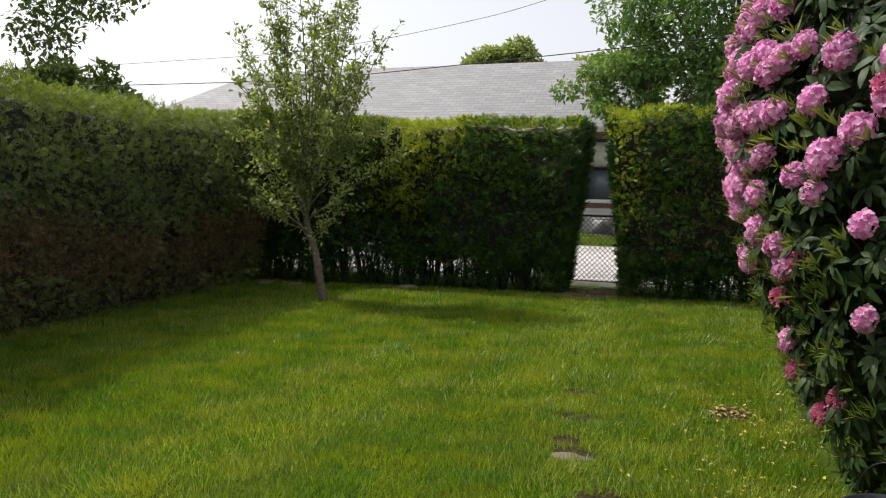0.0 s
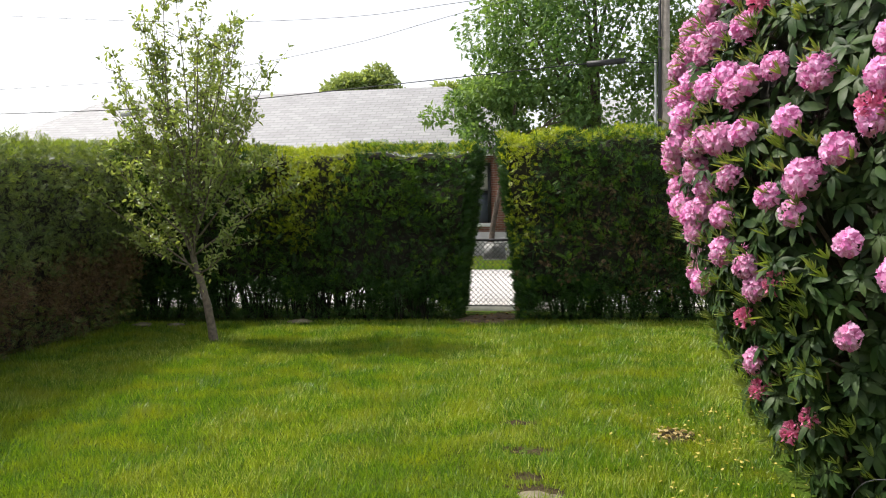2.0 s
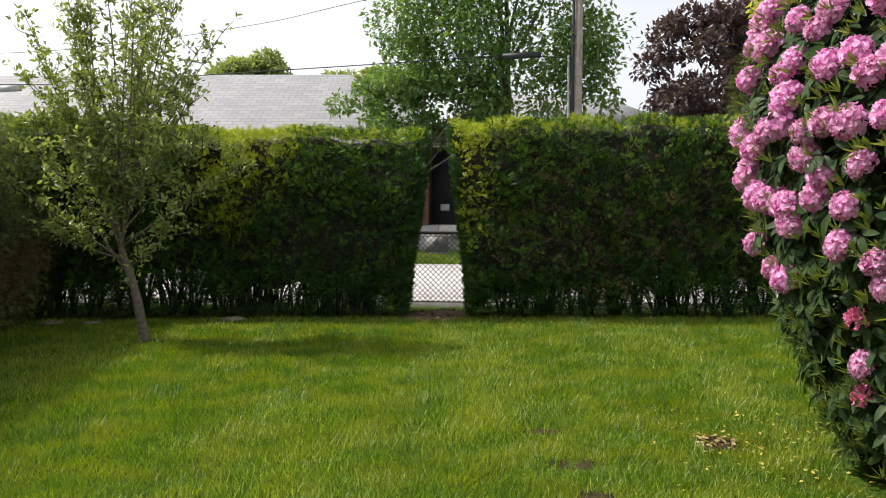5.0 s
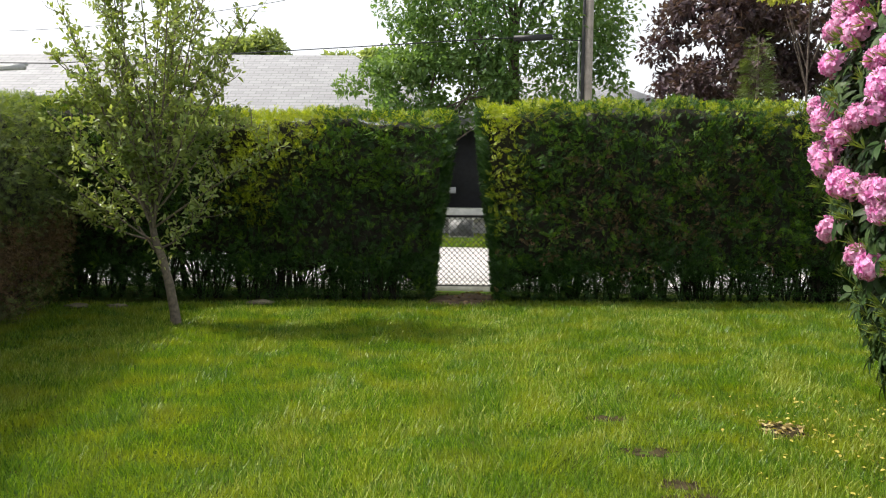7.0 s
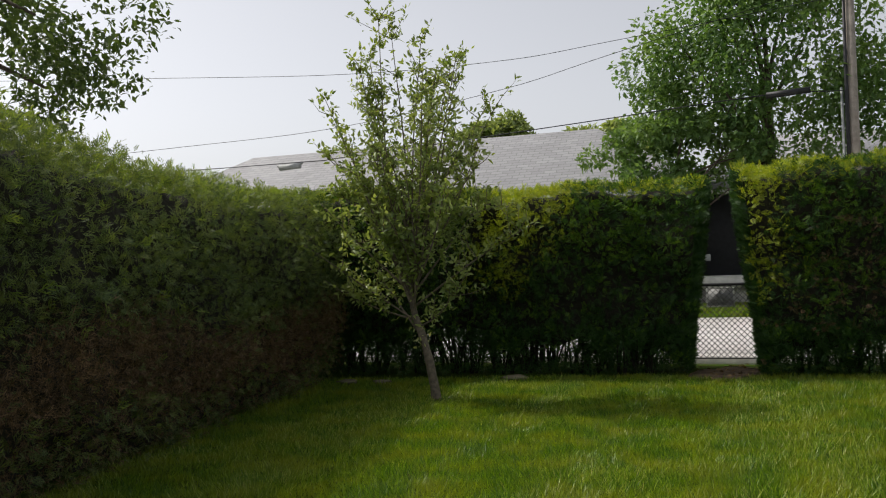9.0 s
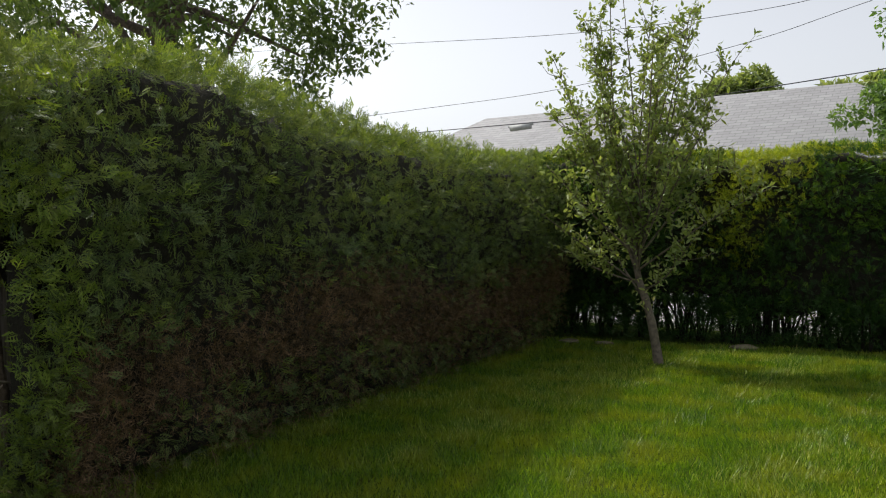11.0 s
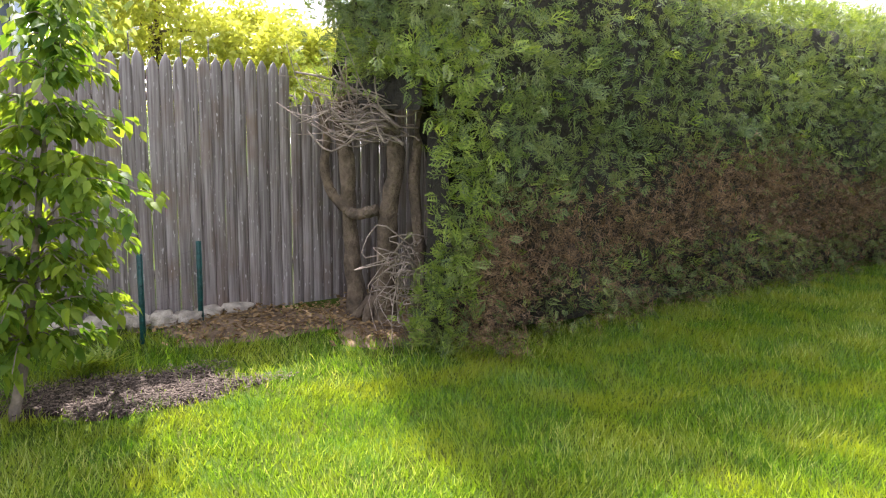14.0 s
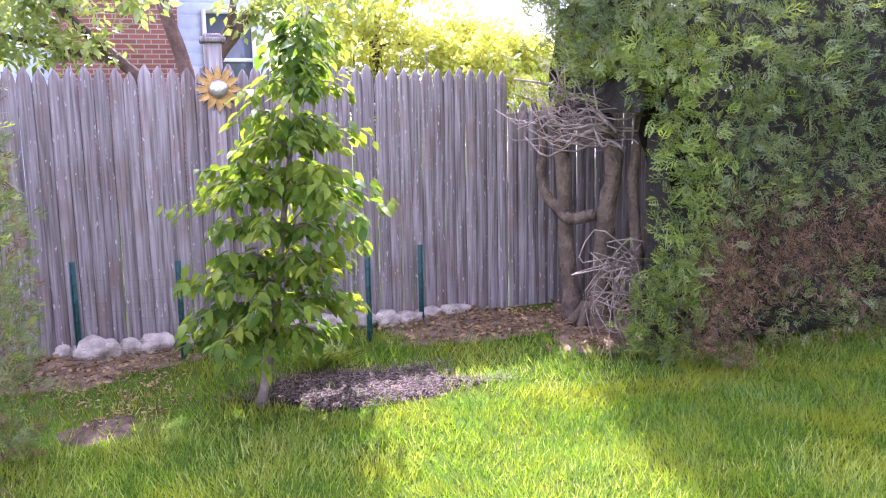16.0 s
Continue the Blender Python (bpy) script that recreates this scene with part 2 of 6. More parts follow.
    bp.inputs["Strength"].default_value, bp.inputs["Distance"].default_value = 0.5, 0.01
    l.new(grain.outputs["Fac"], bp.inputs["Height"])
    l.new(bp.outputs["Normal"], b.inputs["Normal"])
    return m


def brickwork(name, one, two, mortar, scale=1.0):
    """Far brick walls."""
    m = bpy.data.materials.new(name)
    m.use_nodes = True
    n, l = m.node_tree.nodes, m.node_tree.links
    b = n["Principled BSDF"]
    b.inputs["Roughness"].default_value = 0.85
    co, sep, com = n.new("ShaderNodeTexCoord"), n.new("ShaderNodeSeparateXYZ"), n.new("ShaderNodeCombineXYZ")
    add = n.new("ShaderNodeMath")
    l.new(co.outputs["Object"], sep.inputs[0])
    l.new(sep.outputs["X"], add.inputs[0])
    l.new(sep.outputs["Y"], add.inputs[1])
    l.new(add.outputs[0], com.inputs["X"])
    l.new(sep.outputs["Z"], com.inputs["Y"])
    br = n.new("ShaderNodeTexBrick")
    br.inputs["Scale"].default_value = scale
    br.inputs["Brick Width"].default_value, br.inputs["Row Height"].default_value, br.inputs["Mortar Size"].default_value = 0.215, 0.075, 0.008
    br.inputs["Color1"].default_value, br.inputs["Color2"].default_value, br.inputs["Mortar"].default_value = (*one, 1), (*two, 1), (*mortar, 1)
    l.new(com.outputs[0], br.inputs["Vector"])
    l.new(br.outputs["Color"], b.inputs["Base Color"])
    bp = n.new("ShaderNodeBump")
    bp.inputs["Strength"].default_value, bp.inputs["Distance"].default_value = 0.6, 0.01
    bp.invert = True
    l.new(br.outputs["Fac"], bp.inputs["Height"])
    l.new(bp.outputs["Normal"], b.inputs["Normal"])
    return m


def shingles(name, one, two):
    """Far asphalt roof: courses with uneven tabs."""
    m = bpy.data.materials.new(name)
    m.use_nodes = True
    n, l = m.node_tree.nodes, m.node_tree.links
    b = n["Principled BSDF"]
    b.inputs["Roughness"].default_value = 0.8
    co, br = n.new("ShaderNodeTexCoord"), n.new("ShaderNodeTexBrick")
    mp = n.new("ShaderNodeMapping")
    l.new(co.outputs["Object"], mp.inputs["Vector"])
    br.inputs["Brick Width"].default_value, br.inputs["Row Height"].default_value, br.inputs["Mortar Size"].default_value = 0.33, 0.14, 0.008
    br.inputs["Scale"].default_value = 0.8
    br.inputs["Color1"].default_value, br.inputs["Color2"].default_value, br.inputs["Mortar"].default_value = (*one, 1), (*two, 1), (*[c * 0.6 for c in two], 1)
    l.new(mp.outputs["Vector"], br.inputs["Vector"])
    ns, mix = n.new("ShaderNodeTexNoise"), n.new("ShaderNodeMix")
    ns.inputs["Scale"].default_value = 0.7
    mix.data_type, mix.blend_type = "RGBA", "OVERLAY"
    mix.inputs[0].default_value = 0.15
    l.new(co.outputs["Object"], ns.inputs["Vector"])
    l.new(br.outputs["Color"], mix.inputs[6])
    l.new(ns.outputs["Fac"], mix.inputs[7])
    l.new(mix.outputs[2], b.inputs["Base Color"])
    return m


M = {
    "grass": leafy("grass_blades", (0.042, 0.115, 0.010), (0.205, 0.32, 0.022), (0.35, 0.345, 0.028), trans=0.42, spec=0.45, rough=0.42, patch=2.4, patch_mix=0.5, through_tint=(1.1, 1.1, 0.38)),
    "pale_sun_grass": leafy("pale_grass_blades", (0.42, 0.44, 0.12), (0.28, 0.40, 0.07), trans=0.38),
    "soil": plain("lawn_soil", (0.05, 0.095, 0.010), 1.0, vary=0.4, scale=3, second=(0.06, 0.075, 0.012), bump=0.6),
    "earth": plain("bare_earth", (0.20, 0.145, 0.095), 0.95, vary=0.4, scale=6, bump=0.8),
    "hollow": plain("dark_soil", (0.055, 0.044, 0.022), 0.95, vary=0.4, scale=12, bump=0.8),
    "worn": plain("worn_earth", (0.105, 0.080, 0.056), 0.95, vary=0.4, scale=12, bump=0.8),
    "mulch": plain("mulch", (0.055, 0.042, 0.032), 0.9, vary=0.5, scale=12, bump=0.8, fine=90),
    "chips": leafy("wood_chips", (0.038, 0.029, 0.023), (0.19, 0.148, 0.115), trans=0.0, rough=0.9, spec=0.2),
    "litter": leafy("dead_leaves", (0.12, 0.078, 0.036), (0.36, 0.25, 0.125), trans=0.15, rough=0.8, spec=0.2),
    "straw": leafy("dry_tan_leaves", (0.30, 0.22, 0.09), (0.52, 0.42, 0.20), trans=0.15, rough=0.8, spec=0.2),
    "petals": leafy("fallen_leaves", (0.42, 0.34, 0.05), (0.58, 0.48, 0.11), trans=0.25, rough=0.7),
    "yew": leafy("yew_shoots", (0.014, 0.044, 0.013), (0.045, 0.110, 0.024), (0.080, 0.165, 0.028), trans=0.2, patch=6.0, patch_mix=0.5, rough=0.5, spec=0.3),
    "yew_tip": leafy("yew_new_growth", (0.17, 0.255, 0.014), (0.40, 0.44, 0.026), trans=0.38, rough=0.5),
    "yew_mid": leafy("yew_young_shoots", (0.060, 0.150, 0.018), (0.17, 0.285, 0.026), trans=0.3, rough=0.5, spec=0.3),
    # near-black: paints the shade inside hedges and bushes, also colours the yew stems
    "inner": plain("core_shade_and_stems", (0.026, 0.023, 0.014), 0.95, vary=0.5, scale=14, bump=0.8),
    "arbor": leafy("arborvitae_sprays", (0.048, 0.086, 0.032), (0.16, 0.215, 0.074), (0.25, 0.29, 0.085), trans=0.27, patch=4.0, patch_mix=0.6, rough=0.55, spec=0.3),
    "arbor_new": leafy("arborvitae_new_sprays", (0.14, 0.22, 0.042), (0.27, 0.34, 0.07), trans=0.35, rough=0.6, spec=0.25),
    "arbor_dead": leafy("arborvitae_dead_sprays", (0.034, 0.024, 0.015), (0.23, 0.158, 0.092), (0.33, 0.21, 0.11), trans=0.15, rough=0.8, spec=0.2, patch=5.0, patch_mix=0.5),
    "twig": plain("bare_twigs", (0.29, 0.235, 0.185), 0.9, vary=0.35, scale=15),
    "bark": plain("grey_brown_bark", (0.115, 0.088, 0.07), 0.95, vary=0.5, scale=14, bump=1.0, fine=45),
    "bark_old": plain("old_flaking_bark", (0.14, 0.105, 0.068), 0.95, vary=0.5, scale=9, bump=1.0, fine=40),
    "bark_red": plain("reddish_bark", (0.14, 0.088, 0.068), 0.9, vary=0.4, scale=8, bump=0.8, fine=30),
    "bark_pale": plain("pale_smooth_bark", (0.19, 0.155, 0.115), 0.85, vary=0.35, scale=20, bump=0.4),
    "apple": leafy("fruit_tree_leaves", (0.14, 0.21, 0.06), (0.30, 0.37, 0.12), (0.36, 0.41, 0.14), trans=0.4, patch=2.0, patch_mix=0.5, rough=0.4),
    "dogwood": leafy("broad_light_leaves", (0.050, 0.118, 0.014), (0.145, 0.23, 0.022), (0.29, 0.34, 0.035), trans=0.5, patch=3.5, patch_mix=0.6, rough=0.5, spec=0.2),
    "rhodo": leafy("rhododendron_leaves", (0.010, 0.026, 0.008), (0.036, 0.072, 0.020), (0.085, 0.120, 0.038), trans=0.10, patch=9.0, patch_mix=0.5, rough=0.45, spec=0.13),
    "rhodo_new": leafy("rhododendron_new_shoots", (0.13, 0.20, 0.035), (0.27, 0.32, 0.08), trans=0.3, rough=0.45),
    "pink": leafy("pink_petals", (0.74, 0.22, 0.50), (0.97, 0.64, 0.87), trans=0.38, rough=0.7, glow=1.05, spec=0.2, through_tint=(1, 1, 1), each=0.12),
    "deep_pink": leafy("deep_pink_buds", (0.62, 0.10, 0.24), (0.80, 0.32, 0.48), trans=0.25, rough=0.6, glow=1.0, spec=0.2, through_tint=(1, 1, 1)),
    "maple": leafy("maple_leaves", (0.065, 0.145, 0.045), (0.15, 0.255, 0.075), (0.19, 0.28, 0.08), trans=0.42, patch=0.5),
    "far_green": leafy("far_tree_leaves", (0.20, 0.27, 0.10), (0.33, 0.39, 0.16), trans=0.38),
    "dark_green": leafy("shade_tree_leaves", (0.05, 0.09, 0.02), (0.10, 0.15, 0.03), trans=0.3),
    "lime": leafy("yellow_green_leaves", (0.36, 0.40, 0.07), (0.56, 0.57, 0.16), (0.46, 0.49, 0.10), trans=0.5, patch=0.8),
    "purple": leafy("purple_leaves", (0.036, 0.021, 0.032), (0.10, 0.058, 0.070), (0.13, 0.092, 0.095), trans=0.25),
    "conifer": leafy("conifer_needles", (0.07, 0.11, 0.03), (0.13, 0.16, 0.045), trans=0.2),
    "fence": weathered_wood("weathered_fence_wood"),
    "stone": plain("pale_field_stone", (0.42, 0.375, 0.30), 0.85, vary=0.4, scale=9, bump=0.6, random_tint=0.15),
    "slab": plain("sunken_stepping_stone", (0.20, 0.178, 0.118), 0.9, vary=0.35, scale=9, bump=0.6),
    "stake": plain("green_painted_steel", (0.012, 0.085, 0.075), 0.45, 0.1, vary=0.3, scale=20),
    "wire": plain("dull_grey_wire", (0.10, 0.10, 0.095), 0.6, 0.3, vary=0.3),
    "black": plain("black_coated_metal", (0.018, 0.018, 0.02), 0.5, 0.2, vary=0.3),
    "concrete": plain("pale_concrete", (0.62, 0.60, 0.57), 0.9, vary=0.15, scale=1.5, bump=0.3),
    "kerb": plain("kerb_concrete", (0.72, 0.70, 0.66), 0.9, vary=0.15, scale=6, bump=0.4),
    "pot": plain("grey_plastic_pot", (0.030, 0.034, 0.042), 0.5, vary=0.2, scale=10, bump=0.1),
    "potting": plain("potting_soil", (0.10, 0.052, 0.036), 0.95, vary=0.5, scale=40, bump=1.0, fine=150),
    "brick": brickwork("red_brown_brick", (0.27, 0.105, 0.07), (0.20, 0.08, 0.055), (0.30, 0.27, 0.24)),
    "chimney": brickwork("orange_red_brick", (0.31, 0.115, 0.075), (0.22, 0.08, 0.055), (0.36, 0.32, 0.29)),
    "roof": shingles("grey_shingles", (0.33, 0.33, 0.335), (0.27, 0.27, 0.275)),
    # tree shade on the far wall, put into the wall colour
    "wall_shade": plain("wall_deep_shade", (0.016, 0.017, 0.022), 0.7, vary=0.3),
    "trim": plain("white_painted_trim", (0.72, 0.73, 0.70), 0.6, vary=0.08),
    "blind": plain("pale_window_blind", (0.55, 0.55, 0.47), 0.8, vary=0.1),
    "siding": plain("pale_blue_siding", (0.52, 0.60, 0.70), 0.6, vary=0.08),
    "pole": plain("weathered_utility_pole", (0.33, 0.29, 0.25), 0.9, vary=0.3, scale=4, bump=0.5),
    "grey": plain("grey_metal_box", (0.42, 0.43, 0.43), 0.6, 0.2, vary=0.15),
    "gold": plain("gilded_metal_petals", (0.42, 0.26, 0.075), 0.45, 0.55, vary=0.25, scale=25),
    "silver": plain("tarnished_silver_metal", (0.55, 0.53, 0.50), 0.35, 0.8, vary=0.3, scale=30),
}
for ground_name in ("soil", "hollow", "slab", "earth", "mulch", "worn"):
    M[ground_name].node_tree.nodes["Principled BSDF"].inputs["Specular IOR Level"].default_value = 0.06
glass = bpy.data.materials.new("window_glass")
glass.use_nodes = True
glass.node_tree.nodes["Principled BSDF"].inputs["Base Color"].default_value = (0.10, 0.12, 0.14, 1)
glass.node_tree.nodes["Principled BSDF"].inputs["Roughness"].default_value = 0.08
M["glass"] = glass

# ---- leaf templates: x along the leaf, z its face ----
def leaf_shape(width=0.45, fold=0.12, droop=0.15, steps=4, full=0.9):
    """A pointed leaf folded along its midrib."""
    s = np.linspace(0, 1, steps + 1)
    w = width / 2 * np.maximum(np.sin(np.pi * np.clip(s, 0, 1) ** 0.8), 0) ** full
    v, f = [], []
    for i, (a, b) in enumerate(zip(s, w)):
        z = -droop * a * a
        v += [(a, -b, z + fold * b * 2), (a, 0, z), (a, b, z + fold * b * 2)]
    for i in range(steps):
        for k in (0, 1):
            f.append((3 * i + k, 3 * i + k + 3, 3 * i + k + 4, 3 * i + k + 1))
    return np.array(v), [np.array(f)]


def blade(a, b, w):
    """A thin rhombus from a to b."""
    a, b = np.array(a, dtype=float), np.array(b, dtype=float)
    d = b - a
    side = unit(np.array([-d[1], d[0], 0])) * w
    mid = a + d * 0.45
    return np.array([a, mid - side, b, mid + side]), [np.array([[0, 1, 2, 3]])]


def fan_spray(n=6, curl=0.25, wide=0.70, sway=0.0, fine=1):
    """A flat arborvitae spray: a stem with side branchlets, themselves forked."""
    shapes = [blade((0, 0, 0), (1, 0, -curl), 0.03)]
    for i in range(n):
        u = 0.12 + 0.80 * i / n
        s = 1 if i % 2 else -1
        long = 0.62 * (1 - 0.62 * u)
        a = (u, 0, -curl * u * u)
        b = (u + long * 0.78, s * long * wide + sway * long, -curl * (u + 0.4 * long))
        m = tuple((np.array(a) + np.array(b)) / 2)
        shapes += [blade(a, b, 0.036), blade(m, (m[0] + long * 0.50, m[1] + s * long * 0.08, m[2] - 0.05), 0.032)]
        if fine > 1:
            m = tuple(np.array(a) * 0.25 + np.array(b) * 0.75)
            shapes += [blade(m, (m[0] + long * 0.30, m[1] - s * long * 0.10, m[2] - 0.03), 0.028), blade(tuple(np.array(a) * 0.7 + np.array(b) * 0.3), (a[0] + long * 0.25, a[1] + s * long * 0.52, a[2] - 0.04), 0.028)]
    return join(*shapes)


def needle_shoot(n=5):
    """A short yew shoot with needles to either side."""
    shapes = []
    for i in range(n):
        u = i / n
        for s in (-1, 1):
            shapes.append(blade((u * 0.8, 0, 0), (u * 0.8 + 0.40, s * 0.30 * (1.1 - 0.6 * u), 0.08 * s), 0.046))
    return join(*shapes)


LEAF = leaf_shape(0.45, 0.12, 0.15, 3)
LEAF_LOW = (np.array([(0, 0, 0), (0.42, -0.26, 0.07), (1, 0, -0.08), (0.42, 0.26, 0.07)]), [np.array([[0, 1, 2], [0, 2, 3]])])
LONG_LEAF = leaf_shape(0.36, 0.08, 0.30, 4, 0.5)
SPRAY, SHOOT, TWIG = fan_spray(), needle_shoot(4), needle_shoot(2)
DRY = join(blade((0, 0, 0), (1, 0.1, 0.1), 0.03), blade((0.3, 0, 0), (0.8, 0.4, 0.1), 0.025), blade((0.5, 0, 0), (0.9, -0.3, 0.0), 0.025))
SPRAYS = [fan_spray(6, 0.25, 0.66, 0.10), fan_spray(5, 0.50, 0.60, -0.12), fan_spray(7, 0.10, 0.62, 0.15), fan_spray(5, 0.65, 0.75, 0.0)]
FINE_SPRAYS = [fan_spray(7, 0.25, 0.70, 0.10, 2), fan_spray(6, 0.50, 0.66, -0.12, 2), fan_spray(8, 0.12, 0.66, 0.12, 2), fan_spray(6, 0.65, 0.80, 0.0, 2)]
NEAR_SPRAY = (SPRAY[0].copy(), SPRAY[1])


# ---- ground, road and lawn ----
def ground_height(x, y):
    return 0.0 * np.asarray(x) + 0.012 * fbm(x, y, 1.1, 2)


def sheet(x0, x1, y0, y1, nx, ny, z):
    gx, gy = np.meshgrid(np.linspace(x0, x1, nx), np.linspace(y0, y1, ny), indexing="ij")
    v = np.stack([gx, gy, ground_height(gx, gy) + z], -1).reshape(-1, 3)
    i, j = np.meshgrid(np.arange(nx - 1), np.arange(ny - 1), indexing="ij")
    q = np.stack([i * ny + j, (i + 1) * ny + j, (i + 1) * ny + j + 1, i * ny + j + 1], -1).reshape(-1, 4)
    return v, [q]


near = sheet(-30, 30, -30, 60, 120, 180, 0.0)
far = np.array([(-900, -900), (900, -900), (900, 900), (-900, 900)], dtype=float)
inner = np.array([(-30, -30), (30, -30), (30, 60), (-30, 60)], dtype=float)
ring = np.concatenate([np.c_[far, np.zeros(4) - 0.03], np.c_[inner, np.zeros(4) - 0.03]]), [np.array([[0, 1, 5, 4], [1, 2, 6, 5], [2, 3, 7, 6], [3, 0, 4, 7]])]
tagged(part("ground", join(near, ring), M["soil"], smooth=True), "dark soil ground under the lawn and around the houses", "ground", kind="structure")
tagged(part("road", box(-40, 12.72, -0.25, 40, 20.9, 0.03), M["concrete"]), "pale sunlit concrete lane behind the hedge", "road", kind="structure")
tagged(part("kerb", box(-40, 12.52, -0.2, 40, 12.70, 0.11, 0.015), M["kerb"]), "pale concrete kerb along the lane", "kerb", kind="structure")


def blob_outline(cx, cy, rx, ry, seed, n=40, rough=0.18):
    a = np.linspace(0, 2 * np.pi, n, endpoint=False)
    r = 1 + rough * np.sin(2 * a + seed) + rough * 0.6 * np.sin(5 * a + seed * 2.3) + rough * 0.3 * np.sin(9 * a + seed * 4)
    return cx + rx * r * np.cos(a), cy + ry * r * np.sin(a), r


BEDS = [(-4.06, 0.70, 0.29, 0.72, 1.0), (-5.15, 1.75, 0.38, 0.75, 2.0), (-5.05, -0.95, 0.42, 0.75, 3.0), (-3.85, -0.68, 0.22, 0.16, 4.0), (-4.9, 2.7, 0.7, 0.6, 2.5)]
STEPS = [(1.71, 4.20, 0.17, 0.13), (2.04, 3.53, 0.21, 0.15), (1.59, 5.01, 0.14, 0.10), (1.45, 5.72, 0.12, 0.08), (1.62, 4.47, 0.10, 0.08)]
BARE = [(2.53, 5.54, 0.20, 0.16, 5.0), (0.42, 11.50, 0.52, 0.60, 6.0)]


def in_blob(x, y, blob, grow=1.0):
    cx, cy, rx, ry, seed = blob
    a = np.arctan2((y - cy) / ry, (x - cx) / rx)
    r = 1 + 0.18 * np.sin(2 * a + seed) + 0.108 * np.sin(5 * a + seed * 2.3) + 0.054 * np.sin(9 * a + seed * 4)
    return np.hypot((x - cx) / rx, (y - cy) / ry) < r * grow


def mound(blob, height):
    cx, cy, rx, ry, seed = blob
    rings = [(1.0, -0.01), (0.85, 0.6), (0.55, 0.9), (0.25, 1.0)]
    v = []
    for s, h in rings:
        x, y, _ = blob_outline(cx, cy, rx * s, ry * s, seed)
        v.append(np.c_[x, y, ground_height(x, y) + height * h + 0.006 * fbm(x, y, 25, seed)])
    v = np.concatenate(v + [np.array([[cx, cy, height]])])
    q = [(k * 40 + i, k * 40 + (i + 1) % 40, (k + 1) * 40 + (i + 1) % 40, (k + 1) * 40 + i) for k in range(3) for i in range(40)]
    t = [(120 + i, 120 + (i + 1) % 40, 160) for i in range(40)]
    return v, [np.array(q), np.array(t)]


def strewn(blob, n, seed, z):
    g = np.random.default_rng(seed)
    cx, cy, rx, ry, _ = blob
    x, y = g.uniform(cx - rx * 1.3, cx + rx * 1.3, n), g.uniform(cy - ry * 1.3, cy + ry * 1.3, n)
    k = in_blob(x, y, blob, 0.8 + 0.5 * g.uniform(0, 1, n) ** 2)
    x, y = x[k], y[k]
    return np.c_[x, y, z + g.uniform(0.0, 0.012, len(x)) + ground_height(x, y)]


def flat_bits(spots, template, size, seed, tilt=0.35):
    g = np.random.default_rng(seed)
    a = g.uniform(0, 6.28, len(spots))
    axis = np.c_[np.cos(a), np.sin(a), g.normal(0, tilt * 0.5, len(spots))]
    up = np.c_[g.normal(0, tilt, (len(spots), 2)), np.ones(len(spots))]
    return scatter(template, spots, axis, up, size * g.uniform(0.6, 1.4, len(spots)))


CHIP = (np.array([(0, -0.16, 0), (1, -0.1, 0), (1, 0.14, 0.02), (0, 0.16, 0.02)]), [np.array([[0, 1, 2, 3]])])
tagged(part("mulch_bed", mound(BEDS[0], 0.022), M["mulch"], smooth=True), "dark bark mulch bed round the young tree", "mulch bed", kind="structure")
tagged(part("mulch_chips", flat_bits(strewn(BEDS[0], 17000, 11, 0.020), CHIP, 0.018, 12), M["chips"]), "brown and grey bark chips on the bed", "wood chips", kind="stuff")
for blob, s in ((BEDS[1], 21), (BEDS[2], 22), (BEDS[4], 25)):
    tagged(part("bare_bed", mound(blob, 0.035), M["earth"], smooth=True), "bare brown earth bed along the wooden fence", "earth bed", kind="structure")
    tagged(part("leaf_litter", flat_bits(strewn(blob, 2200, s, 0.036), LEAF_LOW, 0.040, s, 0.5), M["litter"]), "dry brown leaf litter on the bare bed", "leaf litter", kind="stuff")
tagged(part("leaf_litter", flat_bits(strewn((-4.5, -0.65, 0.62, 0.42, 7.0), 1500, 29, 0.014), LEAF_LOW, 0.027, 29, 0.5), M["litter"]), "dry brown leaves in the thin grass by the fence", "leaf litter", kind="stuff")
tagged(part("bare_patch", mound(BEDS[3], 0.010), M["worn"], smooth=True), "worn patch of bare earth in the lawn", "earth patch", kind="structure")
tagged(part("bare_patch", mound(BARE[0], 0.006), M["hollow"], smooth=True), "small bare patch with dry leaves in the lawn", "earth patch", kind="structure")
tagged(part("leaf_litter", flat_bits(strewn(BARE[0], 170, 27, 0.012), LEAF_LOW, 0.045, 27, 0.5), M["straw"]), "dry pale leaves on the bare patch", "leaf litter", kind="stuff")
tagged(part("gap_path", mound(BARE[1], 0.03), M["earth"], smooth=True), "trodden brown earth in the gap of the hedge", "earth path", kind="structure")
tagged(part("leaf_litter", flat_bits(strewn(BARE[1], 260, 28, 0.03), LEAF_LOW, 0.06, 28, 0.5), M["litter"]), "dry brown leaves in the hedge gap", "leaf litter", kind="stuff")
for cx, cy, rx, ry in STEPS:
    tagged(part("bare_patch", mound((cx - 0.02, cy + 0.05, rx * 1.05, ry * 1.15, cx * 5), 0.003), M["hollow"], smooth=True), "dark hollow of bare soil in the lawn", "earth patch", kind="structure")
    if rx < 0.16:
        continue
    tagged(part("stepping_stone", lump((cx, cy, -0.010), (rx * 0.85, ry * 0.75, 0.024), cx * 9, 0.25, 3), M["slab"], smooth=True), "flat grey stepping stone sunk in the lawn", "stepping stone", "sunken stepping stones")


